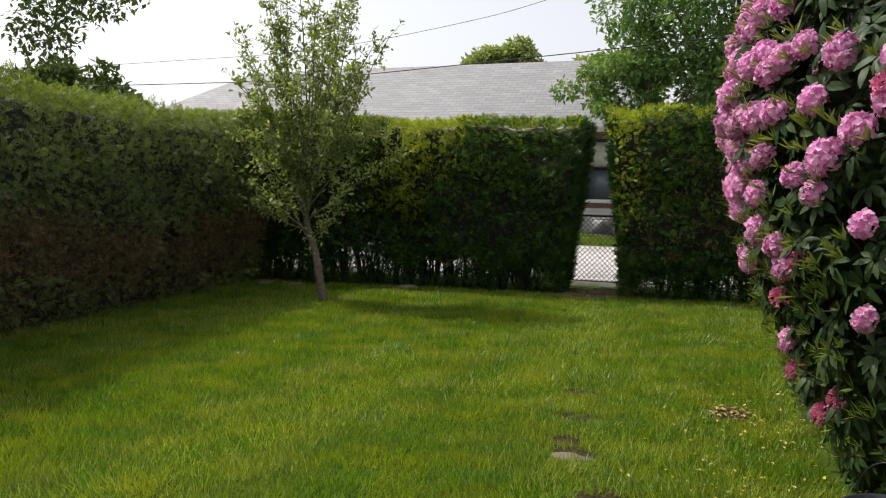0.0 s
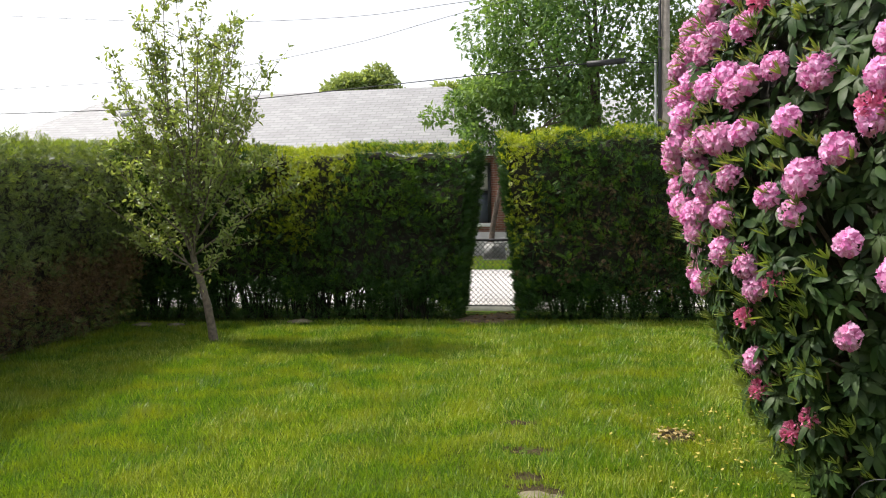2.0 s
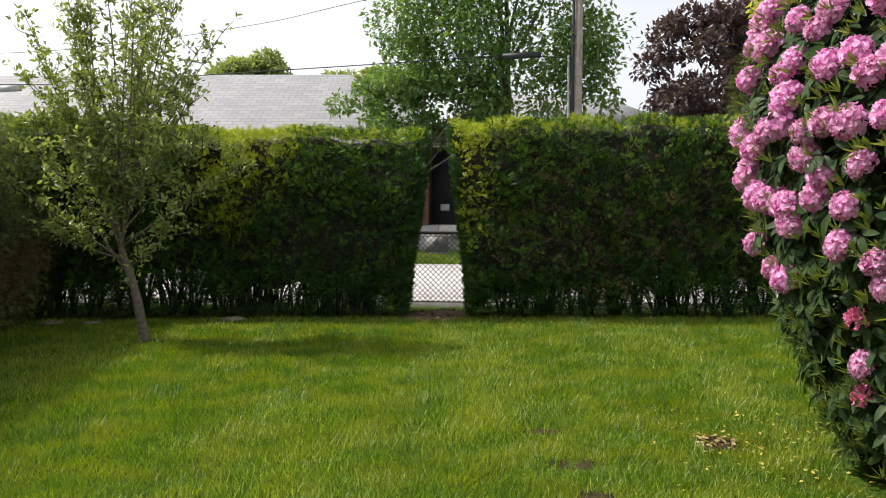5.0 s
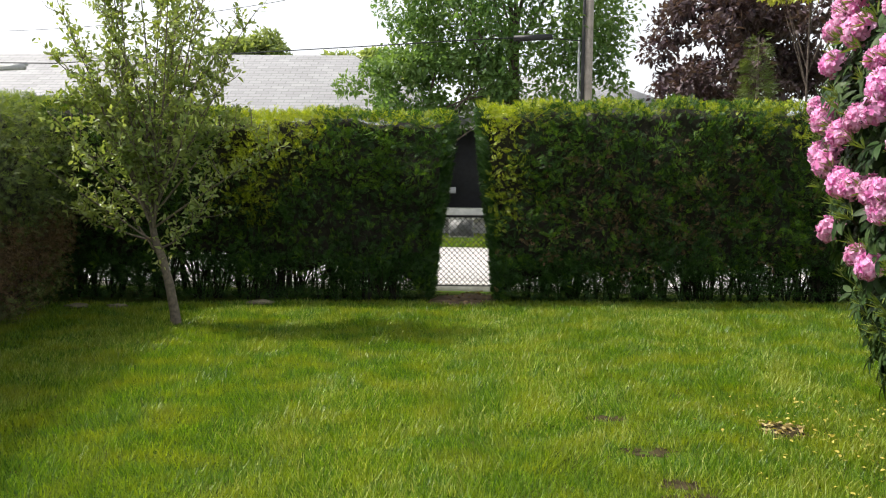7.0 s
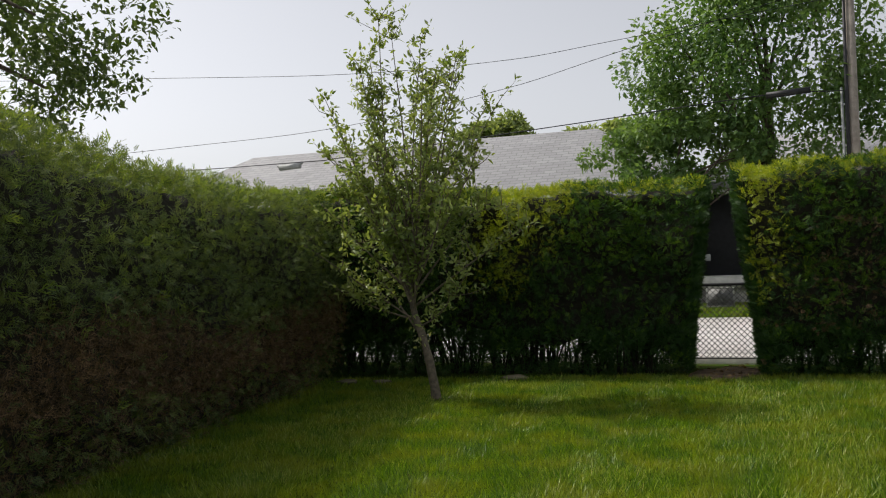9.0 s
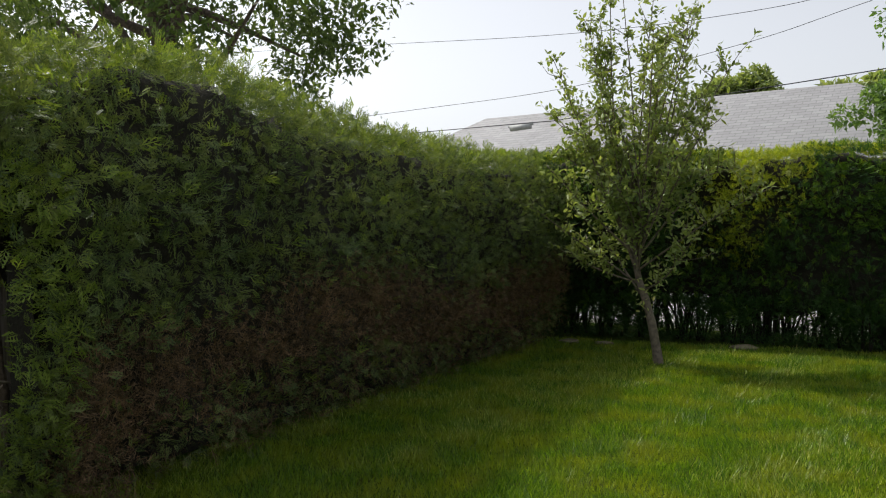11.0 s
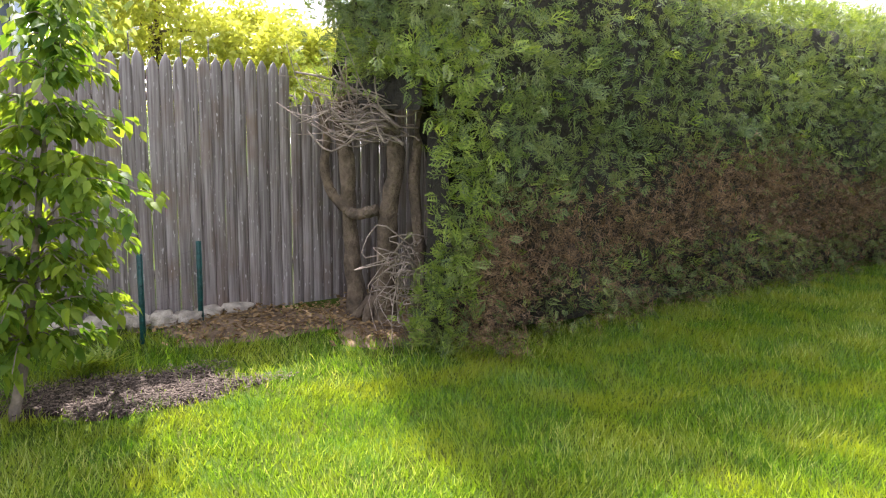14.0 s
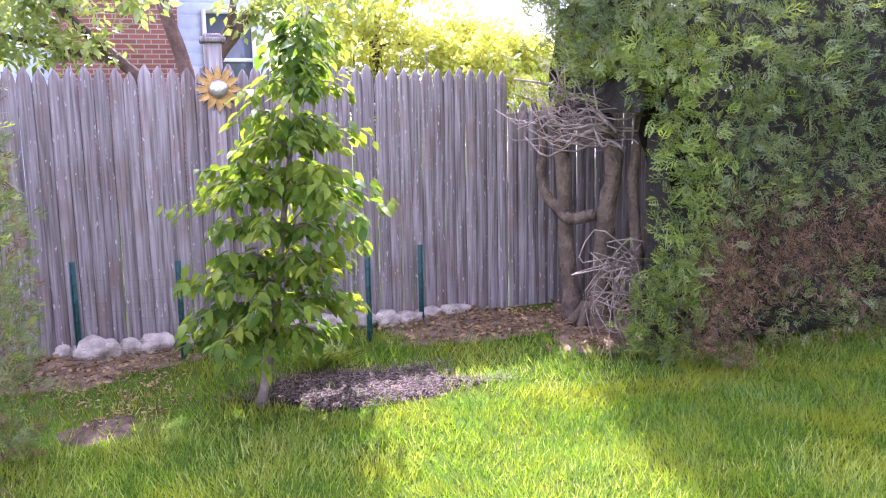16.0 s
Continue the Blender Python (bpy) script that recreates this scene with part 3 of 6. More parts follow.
def lawn(n, seed, sparse=False, span=(-5.6, 9.5, -3.2, 11.9)):
    """Blades over the lawn, thinning with distance from where one stands, none on beds and stones."""
    g = np.random.default_rng(seed)
    x, y = g.uniform(*span[:2], n), g.uniform(*span[2:], n)
    dist = np.hypot(x - 0.8, y)
    keep = g.uniform(0, 1, n) < np.clip(1.25 - dist * 0.065, 0.35, 1)
    keep &= x > np.interp(y, [-3, 2.2, 2.6, 10, 12], [-5.3, -5.3, -4.0, -4.75, -4.9])
    keep &= y < np.interp(x, [-5, 0, 0.8, 6, 10], [10.5, 11.3, 11.3, 11.75, 11.9]) + 0.05 * np.sin(7 * x)
    for blob, bare in zip(BEDS, (0.90, 0.90, 0.88, 0.6, 0.95)):
        keep &= ~(in_blob(x, y, blob, 0.72 + 0.45 * g.uniform(0, 1, n)) & (g.uniform(0, 1, n) < bare - 0.35 * (fbm(x, y, 5.0, 17) > 0.35)))
    for blob in BARE:
        keep &= ~in_blob(x, y, blob, 0.9)
    for cx, cy, rx, ry in STEPS:
        keep &= np.hypot((x - cx) / rx, (y - cy) / ry) > 0.85
        keep &= (np.hypot((x - cx) / rx, (y - cy) / ry) > 1.5) | (g.uniform(0, 1, n) < 0.75)
    keep &= np.hypot(x - 4.4, y - 4.75) > 1.35
    thin = (x < -3.6) & (x > -5.4) & (y < 2.6)
    keep &= ~thin | (g.uniform(0, 1, n) < np.where(y < -0.2, 0.22, 0.5))
    trail = np.abs(x - np.interp(y, [3.5, 4.2, 5.7, 8.0, 11.3], [2.04, 1.72, 1.46, 1.05, 0.45])) / (0.30 + 0.10 * fbm(x, y, 3.0, 15))
    keep &= (trail > 1) | (g.uniform(0, 1, n) < 0.72)
    if sparse:
        # pale blades kept dense here paint a patch of sunlight into the grass
        sun_patch = np.hypot((x + 4.0) / 0.42, (y - 1.6) / 0.34) < 1
        keep &= (fbm(x, y, 2.4, 9) + g.normal(0, 0.2, n) > 0.22) | sun_patch | (trail < g.uniform(0, 1.6, n))
    x, y, dist = x[keep], y[keep], dist[keep]
    k = len(x)
    tall = 0.92 * (0.043 + 0.010 * fbm(x, y, 2.2, 5) + 0.014 * fbm(x, y, 11.0, 16) + 0.022 * g.uniform(0, 1, k)) * np.where(g.uniform(0, 1, k) < 0.07, 1.6, 1.12 if sparse else 1)
    wide = (0.0022 + 0.00038 * dist) * g.uniform(0.7, 1.3, k)
    a = g.uniform(0, 6.28, k)
    lean = tall[:, None] * np.c_[np.cos(a), np.sin(a)] * g.uniform(0.15, 0.9, (k, 1)) + 0.35 * tall[:, None] * np.c_[fbm(x, y, 7.0, 6), fbm(x, y, 7.5, 7)]
    b = g.uniform(0, 6.28, k)
    side = np.c_[np.cos(b), np.sin(b)] * wide[:, None]
    z = ground_height(x, y)
    v = np.empty((k, 3, 3))
    base = np.c_[x, y]
    v[:, 0, :2], v[:, 1, :2], v[:, 2, :2] = base - side, base + side, base + lean
    v[:, 0, 2] = v[:, 1, 2] = z - 0.004
    v[:, 2, 2] = z + tall * 0.95
    return v.reshape(-1, 3), [np.arange(3 * k).reshape(-1, 3)]


tagged(part("grass", lawn(1150000, 31), M["grass"]), "bright green mown lawn grass with yellowish patches", "grass", kind="stuff")
tagged(part("grass", lawn(140000, 34, span=(-5.3, 13.9, -8.9, -3.2)), M["grass"]), "bright green mown lawn grass behind the walk", "grass", kind="stuff")
tagged(part("pale_grass", lawn(300000, 32, True), M["pale_sun_grass"]), "pale yellowish blades scattered through the lawn, crowded into a painted sun patch", "grass", kind="stuff")


def tufts(spots, n, tall, seed, spread):
    """Long arching blades in tufts."""
    g = np.random.default_rng(seed)
    spots = np.repeat(np.asarray(spots, dtype=float), n, 0)
    a = g.uniform(0, 6.28, len(spots))
    axis = np.c_[np.cos(a) * spread, np.sin(a) * spread, g.uniform(0.7, 1.3, len(spots))]
    return scatter(leaf_shape(0.06, 0.2, 0.35, 3), spots + np.c_[g.normal(0, 0.03, (len(spots), 2)), np.zeros(len(spots))], axis, np.c_[np.cos(a), np.sin(a), np.full(len(spots), -0.2)] * -1, tall * g.uniform(0.6, 1.2, len(spots)))


tagged(part("grass_clump", tufts([(-4.45, 0.50, 0.03), (-4.5, 0.62, 0.03)], 70, 0.22, 33, 0.8), M["grass"]), "clump of long dark grassy leaves by the mulch", "grass clump")
g0 = np.random.default_rng(41)
fx, fy = g0.normal(2.85, 0.36, 330), g0.uniform(3.0, 6.3, 330)
tagged(part("fallen_leaves", flat_bits(np.c_[fx, fy, 0.035 + 0.015 * g0.uniform(0, 1, 330)], LEAF_LOW, 0.030, 42, 0.4), M["petals"]), "small yellow fallen leaves on the grass", "fallen leaves", kind="stuff")


# ---- hedges ----
def hedge_points(n, seed, wall, span, jitter=0.05):
    """n places on a surface given by wall(u, v) -> (point, normal), u in span, v in 0..1."""
    g = np.random.default_rng(seed)
    p, q = wall(g.uniform(*span, n), g.uniform(0, 1, n))
    return p + q * g.normal(0, jitter, (n, 1)), q, g


def core_sheet(wall, span, nu, nv):
    u, v = np.meshgrid(np.linspace(*span, nu), np.linspace(0, 1, nv), indexing="ij")
    p, q = wall(u.ravel(), v.ravel())
    i, j = np.meshgrid(np.arange(nu - 1), np.arange(nv - 1), indexing="ij")
    f = np.stack([i * nv + j, (i + 1) * nv + j, (i + 1) * nv + j + 1, i * nv + j + 1], -1).reshape(-1, 4)
    return p, [f]


def profile_wall(front, back, low, high, lean, along, round_top=0.3, swell=(0.06, 0.06)):
    """The skin of a hedge across its section: up the front, over the top, down the back."""
    def wall(u, v):
        f, b, z0, z1 = front(u), back(u), low(u), high(u)
        h, w = z1 - z0, np.abs(b - f)
        total = 2 * h + w
        s = v * total
        up, over = s < h, (s >= h) & (s < h + w)
        z = np.where(up, z0 + s, np.where(over, z1, z1 - (s - h - w)))
        d = np.where(up, 0, np.where(over, (s - h) / w, 1))
        pos = f + (b - f) * d
        edge = np.clip((z - (z1 - round_top)) / round_top, 0, 1)
        mid = np.minimum(d, 1 - d) * w
        pos = pos + np.sign(b - f) * np.where(over, 0, np.where(up, 1, -1)) * edge ** 2 * round_top * 0.5
        z = z - np.where(over, np.clip(1 - mid / round_top, 0, 1) ** 2 * round_top * 0.4, 0)
        pos = pos - np.sign(b - f) * np.where(up, 1, 0) * lean(u, z)
        bump = swell[0] * fbm(u, z, 3.0, 1) + swell[1] * fbm(u, z, 8.0, 2)
        ny = np.where(up, -1.0, np.where(over, 0, 1.0)) * np.sign(b - f)
        nz = np.where(over, 1.0, 0.15)
        ny = ny * np.where(over, 1, 1 - 0.5 * edge)
        nz = nz + np.where(over, 0, edge * 0.7)
        if along == "x":
            p, q = np.c_[u, pos, z], np.c_[0 * u, ny, nz]
        else:
            p, q = np.c_[pos, u, z], np.c_[ny, 0 * u, nz]
        q = unit(q)
        return p + q * bump[:, None], q
    return wall


def foliage(template, spots, normals, g, size, out=0.8, up=0.3, spread=0.7, face="out"):
    """Sprays that stick out of a surface."""
    if template is SPRAY or template is NEAR_SPRAY:
        kinds = SPRAYS if template is SPRAY else FINE_SPRAYS
        pick = g.integers(0, 4, len(spots))
        return join(*[foliage(t, spots[pick == i], normals[pick == i], g, size * (0.8, 1.15, 1.0, 0.7)[i], out, up, spread, face) for i, t in enumerate(kinds)])
    n = len(spots)
    axis = normals * out + np.array([0, 0, up]) + g.normal(0, spread, (n, 3))
    flat = normals + g.normal(0, 0.6, (n, 3)) if face == "out" else g.normal(0, 1, (n, 3))
    return scatter(template, spots, axis, flat, size * g.uniform(0.6, 1.4, n))


def yew_hedge(label, x0, x1, front, top, seed, shoots, ends=(0.0, 0.0), bare=0.3, fresh=0.4, brown=0.0):
    """A clipped yew: thin bare stems below, dense shoots above, fresh tips on top."""
    hedge = thing("yew_hedge", label, "hedge", ((x0 + x1) / 2, 11.9, 0), "yew hedges along the lane")
    hedge.location = (0, 0, 0)

    def shear(shape):
        v = np.array(shape[0])
        h = np.clip(v[:, 2] / 2.6, 0, 1.1)
        v[:, 0] += h * (ends[0] * np.clip(1 - (v[:, 0] - x0), 0, 1) + ends[1] * np.clip(1 - (x1 - v[:, 0]), 0, 1))
        return v, shape[1]

    near_end = lambda u: np.exp(-np.minimum(np.abs(u - x0), np.abs(u - x1)) / 0.55)
    low = lambda u: np.maximum(0.06, (bare + 0.14 * fbm(u, 0 * u, 2.5, seed) + 0.10 * fbm(u, 0 * u, 9.0, seed + 1)) * (1 - near_end(u)))
    back = lambda u: 0 * u + 12.25
    lean = lambda u, z: 0.10 * np.clip((z - 0.6) / 2, 0, 1)
    wall = profile_wall(front, back, low, top, lean, "x", 0.16, (0.11, 0.10))
    # solid core sheet, its near-black colour standing for shade between the shoots
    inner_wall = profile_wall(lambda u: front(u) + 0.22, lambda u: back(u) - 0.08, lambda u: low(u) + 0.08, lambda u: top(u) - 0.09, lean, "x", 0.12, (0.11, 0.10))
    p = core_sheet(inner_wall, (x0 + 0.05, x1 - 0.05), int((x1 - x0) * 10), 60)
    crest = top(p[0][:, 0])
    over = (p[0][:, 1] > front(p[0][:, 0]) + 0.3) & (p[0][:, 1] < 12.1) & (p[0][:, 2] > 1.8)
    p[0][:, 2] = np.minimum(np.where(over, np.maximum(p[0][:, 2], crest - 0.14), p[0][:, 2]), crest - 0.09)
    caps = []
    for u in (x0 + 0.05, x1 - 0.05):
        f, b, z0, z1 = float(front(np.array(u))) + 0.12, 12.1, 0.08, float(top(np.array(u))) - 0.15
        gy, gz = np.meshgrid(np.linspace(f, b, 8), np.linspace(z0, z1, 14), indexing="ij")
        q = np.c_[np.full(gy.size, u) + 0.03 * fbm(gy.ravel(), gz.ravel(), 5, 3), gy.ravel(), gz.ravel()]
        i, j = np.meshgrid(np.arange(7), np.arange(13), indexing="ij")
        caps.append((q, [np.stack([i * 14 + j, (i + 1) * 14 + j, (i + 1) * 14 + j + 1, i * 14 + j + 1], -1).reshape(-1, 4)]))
    part("inner_growth", shear(join(p, *caps)), M["inner"], hedge, "near-black core sheet painted as the shade inside the hedge")
    spots, nrm, g = hedge_points(shoots // 7, seed, wall, (x0, x1), 0.05)
    tuft = np.repeat(g.uniform(-1, 1, len(spots)), 8)
    spots, nrm = np.repeat(spots + nrm * g.uniform(-0.03, 0.05, (len(spots), 1)), 8, 0), np.repeat(nrm, 8, 0)
    stray = g.normal(0, 0.030, spots.shape)
    spots, nrm = spots + stray, unit(nrm * 0.8 + stray * 20)
    spots[:, 2] = np.minimum(spots[:, 2], top(spots[:, 0]) + 0.035 * tuft - 0.03 * g.uniform(0, 1, len(spots)))
    keep = spots[:, 1] < 12.08
    spots, nrm, tuft = spots[keep], nrm[keep], tuft[keep]
    hollow = (fbm(spots[:, 0], spots[:, 2], 2.6, 8) < -0.55) & (nrm[:, 2] < 0.5) & (g.uniform(0, 1, len(spots)) < 0.6)
    hollow |= (fbm(spots[:, 0], spots[:, 2], 9.0, 19) < -0.32) & (g.uniform(0, 1, len(spots)) < 0.55) & (spots[:, 2] < top(spots[:, 0]) - 0.1)
    spots, nrm, tuft = spots[~hollow], nrm[~hollow], tuft[~hollow]
    tip = ((top(spots[:, 0]) - spots[:, 2] < 0.16 + 0.07 * tuft) & (g.uniform(0, 1, len(spots)) < 0.45 + 0.3 * tuft)) | ((spots[:, 2] > 0.9) & (fbm(spots[:, 0], spots[:, 2] * 0.8, 2.2, seed) + 0.42 * (spots[:, 2] - 2.0) + fresh * np.exp(-np.minimum(np.abs(spots[:, 0] - x0 - (x1 < 1) * (x1 - x0)), 9) / 0.9) + 0.45 * tuft + g.normal(0, 0.08, len(spots)) > 0.50))
    rust = ~tip & (brown * np.exp(-((spots[:, 0] - 2.8) / 1.7) ** 2 - ((spots[:, 2] - 1.2) / 0.8) ** 2) * (0.6 + 0.5 * fbm(spots[:, 0], spots[:, 2], 2.5, 21)) > (tuft * 53.7) % 1)
    mid = ~tip & ~rust & (tuft + 0.25 * (spots[:, 2] - 1.2) + 0.4 * fbm(spots[:, 0], spots[:, 2], 3.0, 20) > 0.42)
    end = []
    for u, s in ((x0, -1.0), (x1, 1.0)):
        k = int(shoots * 0.12)
        y, z = g.uniform(float(front(np.array(u))) + 0.05, 12.2, k), g.uniform(0.04, float(top(np.array(u))) - 0.05, k)
        end.append((np.c_[u - s * np.abs(g.normal(0, 0.05, k)) + s * (0.02 * fbm(y, z, 4, 4) + 0.04 * np.clip((z - 0.6) / 2, 0, 1)), y, z], np.tile((s, 0.0, 0.2), (k, 1))))
    es, en = np.concatenate([e[0] for e in end]), np.concatenate([e[1] for e in end])
    part("foliage", shear(join(foliage(SHOOT, spots[~tip & ~mid & ~rust], nrm[~tip & ~mid & ~rust], g, 0.085, 1.0, 0.25, 0.3), foliage(SHOOT, es, en, g, 0.085, 0.9, 0.35, 0.5))), M["yew"], hedge, "dense dark green needles", "stuff")
    part("young_growth", shear(foliage(SHOOT, spots[mid], nrm[mid], g, 0.080, 1.0, 0.3, 0.35)), M["yew_mid"], hedge, "lighter green young shoots", "stuff")
    if rust.any():
        part("dead_growth", shear(foliage(SHOOT, spots[rust], nrm[rust], g, 0.070, 0.7, 0.1, 0.8)), M["arbor_dead"], hedge, "browned dry shoots", "stuff")
    part("new_growth", shear(foliage(SHOOT, spots[tip], nrm[tip], g, 0.070, 0.8, 0.2, 0.6)), M["yew_tip"], hedge, "fresh yellow-green shoot tips", "stuff")
    stems = []
    for _ in range(int((x1 - x0) * 17)):
        x, y = g.uniform(x0 + 0.32, x1 - 0.32), g.uniform(float(front(np.array((x0 + x1) / 2))) + 0.25, 12.15)
        for _ in range(3):
            a, b = g.normal(0, 0.16, 2), g.normal(0, 0.10, 2)
            stems.append(tube([(x, y, -0.02), (x + a[0] * 0.4, y + b[0] * 0.4, 0.3), (x + a[0], y + b[0], 0.62), (x + a[0] + a[1], y + b[0] + b[1], 0.95)], [0.016, 0.013, 0.010, 0.006], 5))
    part("stem_growth", join(*stems), M["inner"], hedge, "thin dark bare stems under the foliage", "stuff")
    k = int((x1 - x0) * 5200)
    x = g.uniform(x0, x1, k)
    z = 0.62 - np.abs(g.normal(0, 0.34, k))
    y = front(x) + g.uniform(0.0, 0.75, k)
    ok = (z > 0.04) & (fbm(x, z * 2, 5.0, seed) + g.normal(0, 0.3, k) + 1.2 * near_end(x) + 1.2 * (z < 0.13) > 0.0)
    low_spots = np.c_[x, y, z][ok]
    part("low_growth", foliage(TWIG, low_spots, np.tile((0, -0.5, 0.2), (len(low_spots), 1)), g, 0.10, 0.5, 0.3, 0.8), M["yew"], hedge, "sparse shoots near the ground", "stuff")
    return hedge


yew_hedge("tall clipped dark green yew hedge with bare stems below", -5.6, -0.06,
          lambda u: 11.25 + 0.09 * u + 0 * u, lambda u: 2.53 + 0.03 * np.clip(-u - 2, 0, 4) + 0.05 * fbm(u, 0 * u, 2.0, 3), 51, 38000, (0.0, 0.28), 0.46, 0.25)
yew_hedge("clipped yew hedge with fresh yellow-green tips beside the gap", 0.87, 8.0,
          lambda u: np.minimum(11.05 + 0.12 * u, 11.7), lambda u: 2.59 + 0.025 * u + 0.05 * fbm(u, 0 * u, 2.2, 5), 52, 50000, (-0.25, 0.0), 0.36, 0.55, 0.5)


def arbor_hedge():
    """The overgrown arborvitae hedge on the left: green above, browned below, open round its old trunks at the near end."""
    hedge = thing("arborvitae_hedge", "overgrown arborvitae hedge, green above and browned below", "hedge")
    front = lambda u: np.interp(u, [1.9, 2.5, 4.4, 6.0, 8.0, 10.6], [-4.0, -3.88, -4.05, -4.25, -4.50, -4.80])
    back = lambda u: front(u) - 1.25
    high = lambda u: np.interp(u, [1.9, 2.4, 3.2, 4.3, 4.9, 5.5, 6.5, 10.6], [2.40, 2.58, 2.78, 2.80, 2.70, 2.58, 2.48, 2.50]) + 0.06 * fbm(u, 0 * u, 3, 6)
    low = lambda u: np.where(u < 2.45, 1.75, 0.0)
    lean = lambda u, z: 0.24 * np.exp(-((z - 1.7) / 0.9) ** 2) - 0.08 * np.clip(0.5 - z, 0, 1)
    wall = profile_wall(front, back, low, high, lean, "y", 0.55, (0.12, 0.09))
    skin = profile_wall(lambda u: front(u) - 0.23, lambda u: np.where(u < 3.7, front(u) - 0.55, back(u) + 0.12), lambda u: low(u) + 0.02, lambda u: high(u) - 0.15, lean, "y", 0.3, (0.12, 0.09))
    # core sheets and end caps, near black in place of the hedge's inner shade
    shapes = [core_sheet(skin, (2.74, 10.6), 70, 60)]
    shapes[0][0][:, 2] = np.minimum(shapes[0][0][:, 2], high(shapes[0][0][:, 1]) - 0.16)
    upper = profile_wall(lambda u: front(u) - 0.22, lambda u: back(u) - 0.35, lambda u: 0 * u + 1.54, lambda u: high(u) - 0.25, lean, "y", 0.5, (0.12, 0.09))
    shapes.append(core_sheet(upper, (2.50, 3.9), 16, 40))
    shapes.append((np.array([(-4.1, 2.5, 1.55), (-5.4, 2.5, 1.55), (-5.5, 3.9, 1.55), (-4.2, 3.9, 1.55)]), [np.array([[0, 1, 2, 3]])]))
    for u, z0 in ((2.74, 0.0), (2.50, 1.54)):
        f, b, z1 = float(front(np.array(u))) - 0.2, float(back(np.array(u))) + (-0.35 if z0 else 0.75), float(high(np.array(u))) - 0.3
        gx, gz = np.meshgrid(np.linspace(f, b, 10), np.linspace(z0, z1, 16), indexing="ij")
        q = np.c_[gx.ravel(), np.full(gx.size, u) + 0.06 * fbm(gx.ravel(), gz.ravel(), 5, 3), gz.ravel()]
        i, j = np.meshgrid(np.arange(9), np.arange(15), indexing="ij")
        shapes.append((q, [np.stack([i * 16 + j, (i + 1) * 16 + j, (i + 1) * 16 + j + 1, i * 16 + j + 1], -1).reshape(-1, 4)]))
    part("inner_growth", join(*shapes), M["inner"], hedge, "near-black core sheet painted as the shade inside the hedge")
    spots, nrm, g = hedge_points(10500, 61, wall, (2.15, 10.6), 0.06)
    stray = g.normal(0, 1, (5 * len(spots), 3)) * np.array([0.05, 0.075, 0.06])
    spots, nrm = np.repeat(spots + nrm * g.uniform(-0.04, 0.07, (len(spots), 1)), 5, 0) + stray, unit(np.repeat(nrm, 5, 0) * 0.9 + stray * 5)
    seen = (nrm[:, 0] > -0.3) | (spots[:, 2] > 2.2)
    spots[:, 2] = np.minimum(spots[:, 2], high(spots[:, 1]) + 0.03 * g.uniform(-1, 1, len(spots)))
    seen &= (fbm(spots[:, 1], spots[:, 2], 5.2, 18) > -0.62) | (g.uniform(0, 1, len(spots)) < 0.4) | (nrm[:, 2] > 0.6)
    spots, nrm = spots[seen], nrm[seen]
    k = 5200
    ex, ez = g.uniform(-5.25, -3.55, k), g.uniform(0.02, 2.75, k)
    ey = 2.60 + 0.12 * fbm(ez * 1.3, ex, 3.0, 14) - 0.40 * np.clip((ez - 1.6) / 0.8, 0, 1) + 0.30 * np.clip((ex + 3.95) / 0.4, 0, 1) ** 2 + g.normal(0, 0.05, k)
    ok = ((ez > 1.75) & (ex > -5.0)) | (ex > -3.98 - 0.12 * np.sin(ez * 5))
    spots = np.concatenate([spots, np.c_[ex, ey, ez][ok]])
    nrm = np.concatenate([nrm, np.tile((0.25, -1.0, 0.2), (ok.sum(), 1))])
    k = 1300
    wx, wy, wz = g.uniform(-5.75, -4.2, k), g.uniform(2.2, 3.2, k), 1.58 + 1.2 * g.uniform(0, 1, k)
    spots = np.concatenate([spots, np.c_[wx, wy, wz]])
    nrm = np.concatenate([nrm, np.tile((-0.2, -0.8, 0.4), (k, 1))])
    dead_top = 1.10 + g.normal(0, 0.09, len(spots)) + 0.25 * fbm(spots[:, 1], 0 * spots[:, 1], 1.6, 7) + 0.14 * fbm(spots[:, 1], spots[:, 2], 5, 9)
    dead = (spots[:, 2] < dead_top) & (spots[:, 1] > 2.72 + 0.12 * fbm(spots[:, 1], spots[:, 2], 6, 4)) & (nrm[:, 0] > 0)
    green_low = (spots[:, 2] < 0.12 + 0.40 * np.clip(spots[:, 1] - 3.0, 0, 1) + 0.3 * fbm(spots[:, 1], spots[:, 2], 2.4, 12)) & (g.uniform(0, 1, len(spots)) < 0.72)
    dead &= ~green_low & (g.uniform(0, 1, len(spots)) < 0.85)
    fresh = ~dead & ((spots[:, 1] < 2.75) & (spots[:, 2] < 1.95) & (g.uniform(0, 1, len(spots)) < 0.55) | (nrm[:, 2] > 0.6) & (g.uniform(0, 1, len(spots)) < 0.45) | (g.uniform(0, 1, len(spots)) < 0.04))
    old = ~dead & ~fresh
    close = spots[:, 1] < 3.5

    def both(pick, size, out, up, spread):
        return join(foliage(NEAR_SPRAY, spots[pick & close], nrm[pick & close], g, size, out, up, spread), foliage(SPRAY, spots[pick & ~close], nrm[pick & ~close], g, size, out, up, spread))

    part("foliage", both(old, 0.080, 0.75, -0.08, 0.6), M["arbor"], hedge, "flat green scaly sprays", "stuff")
    part("new_growth", both(fresh, 0.098, 0.9, 0.05, 0.5), M["arbor_new"], hedge, "fresh yellow-green sprays", "stuff")
    many = np.repeat(spots[dead], 6, 0) + g.normal(0, 0.05, (6 * int(dead.sum()), 3))
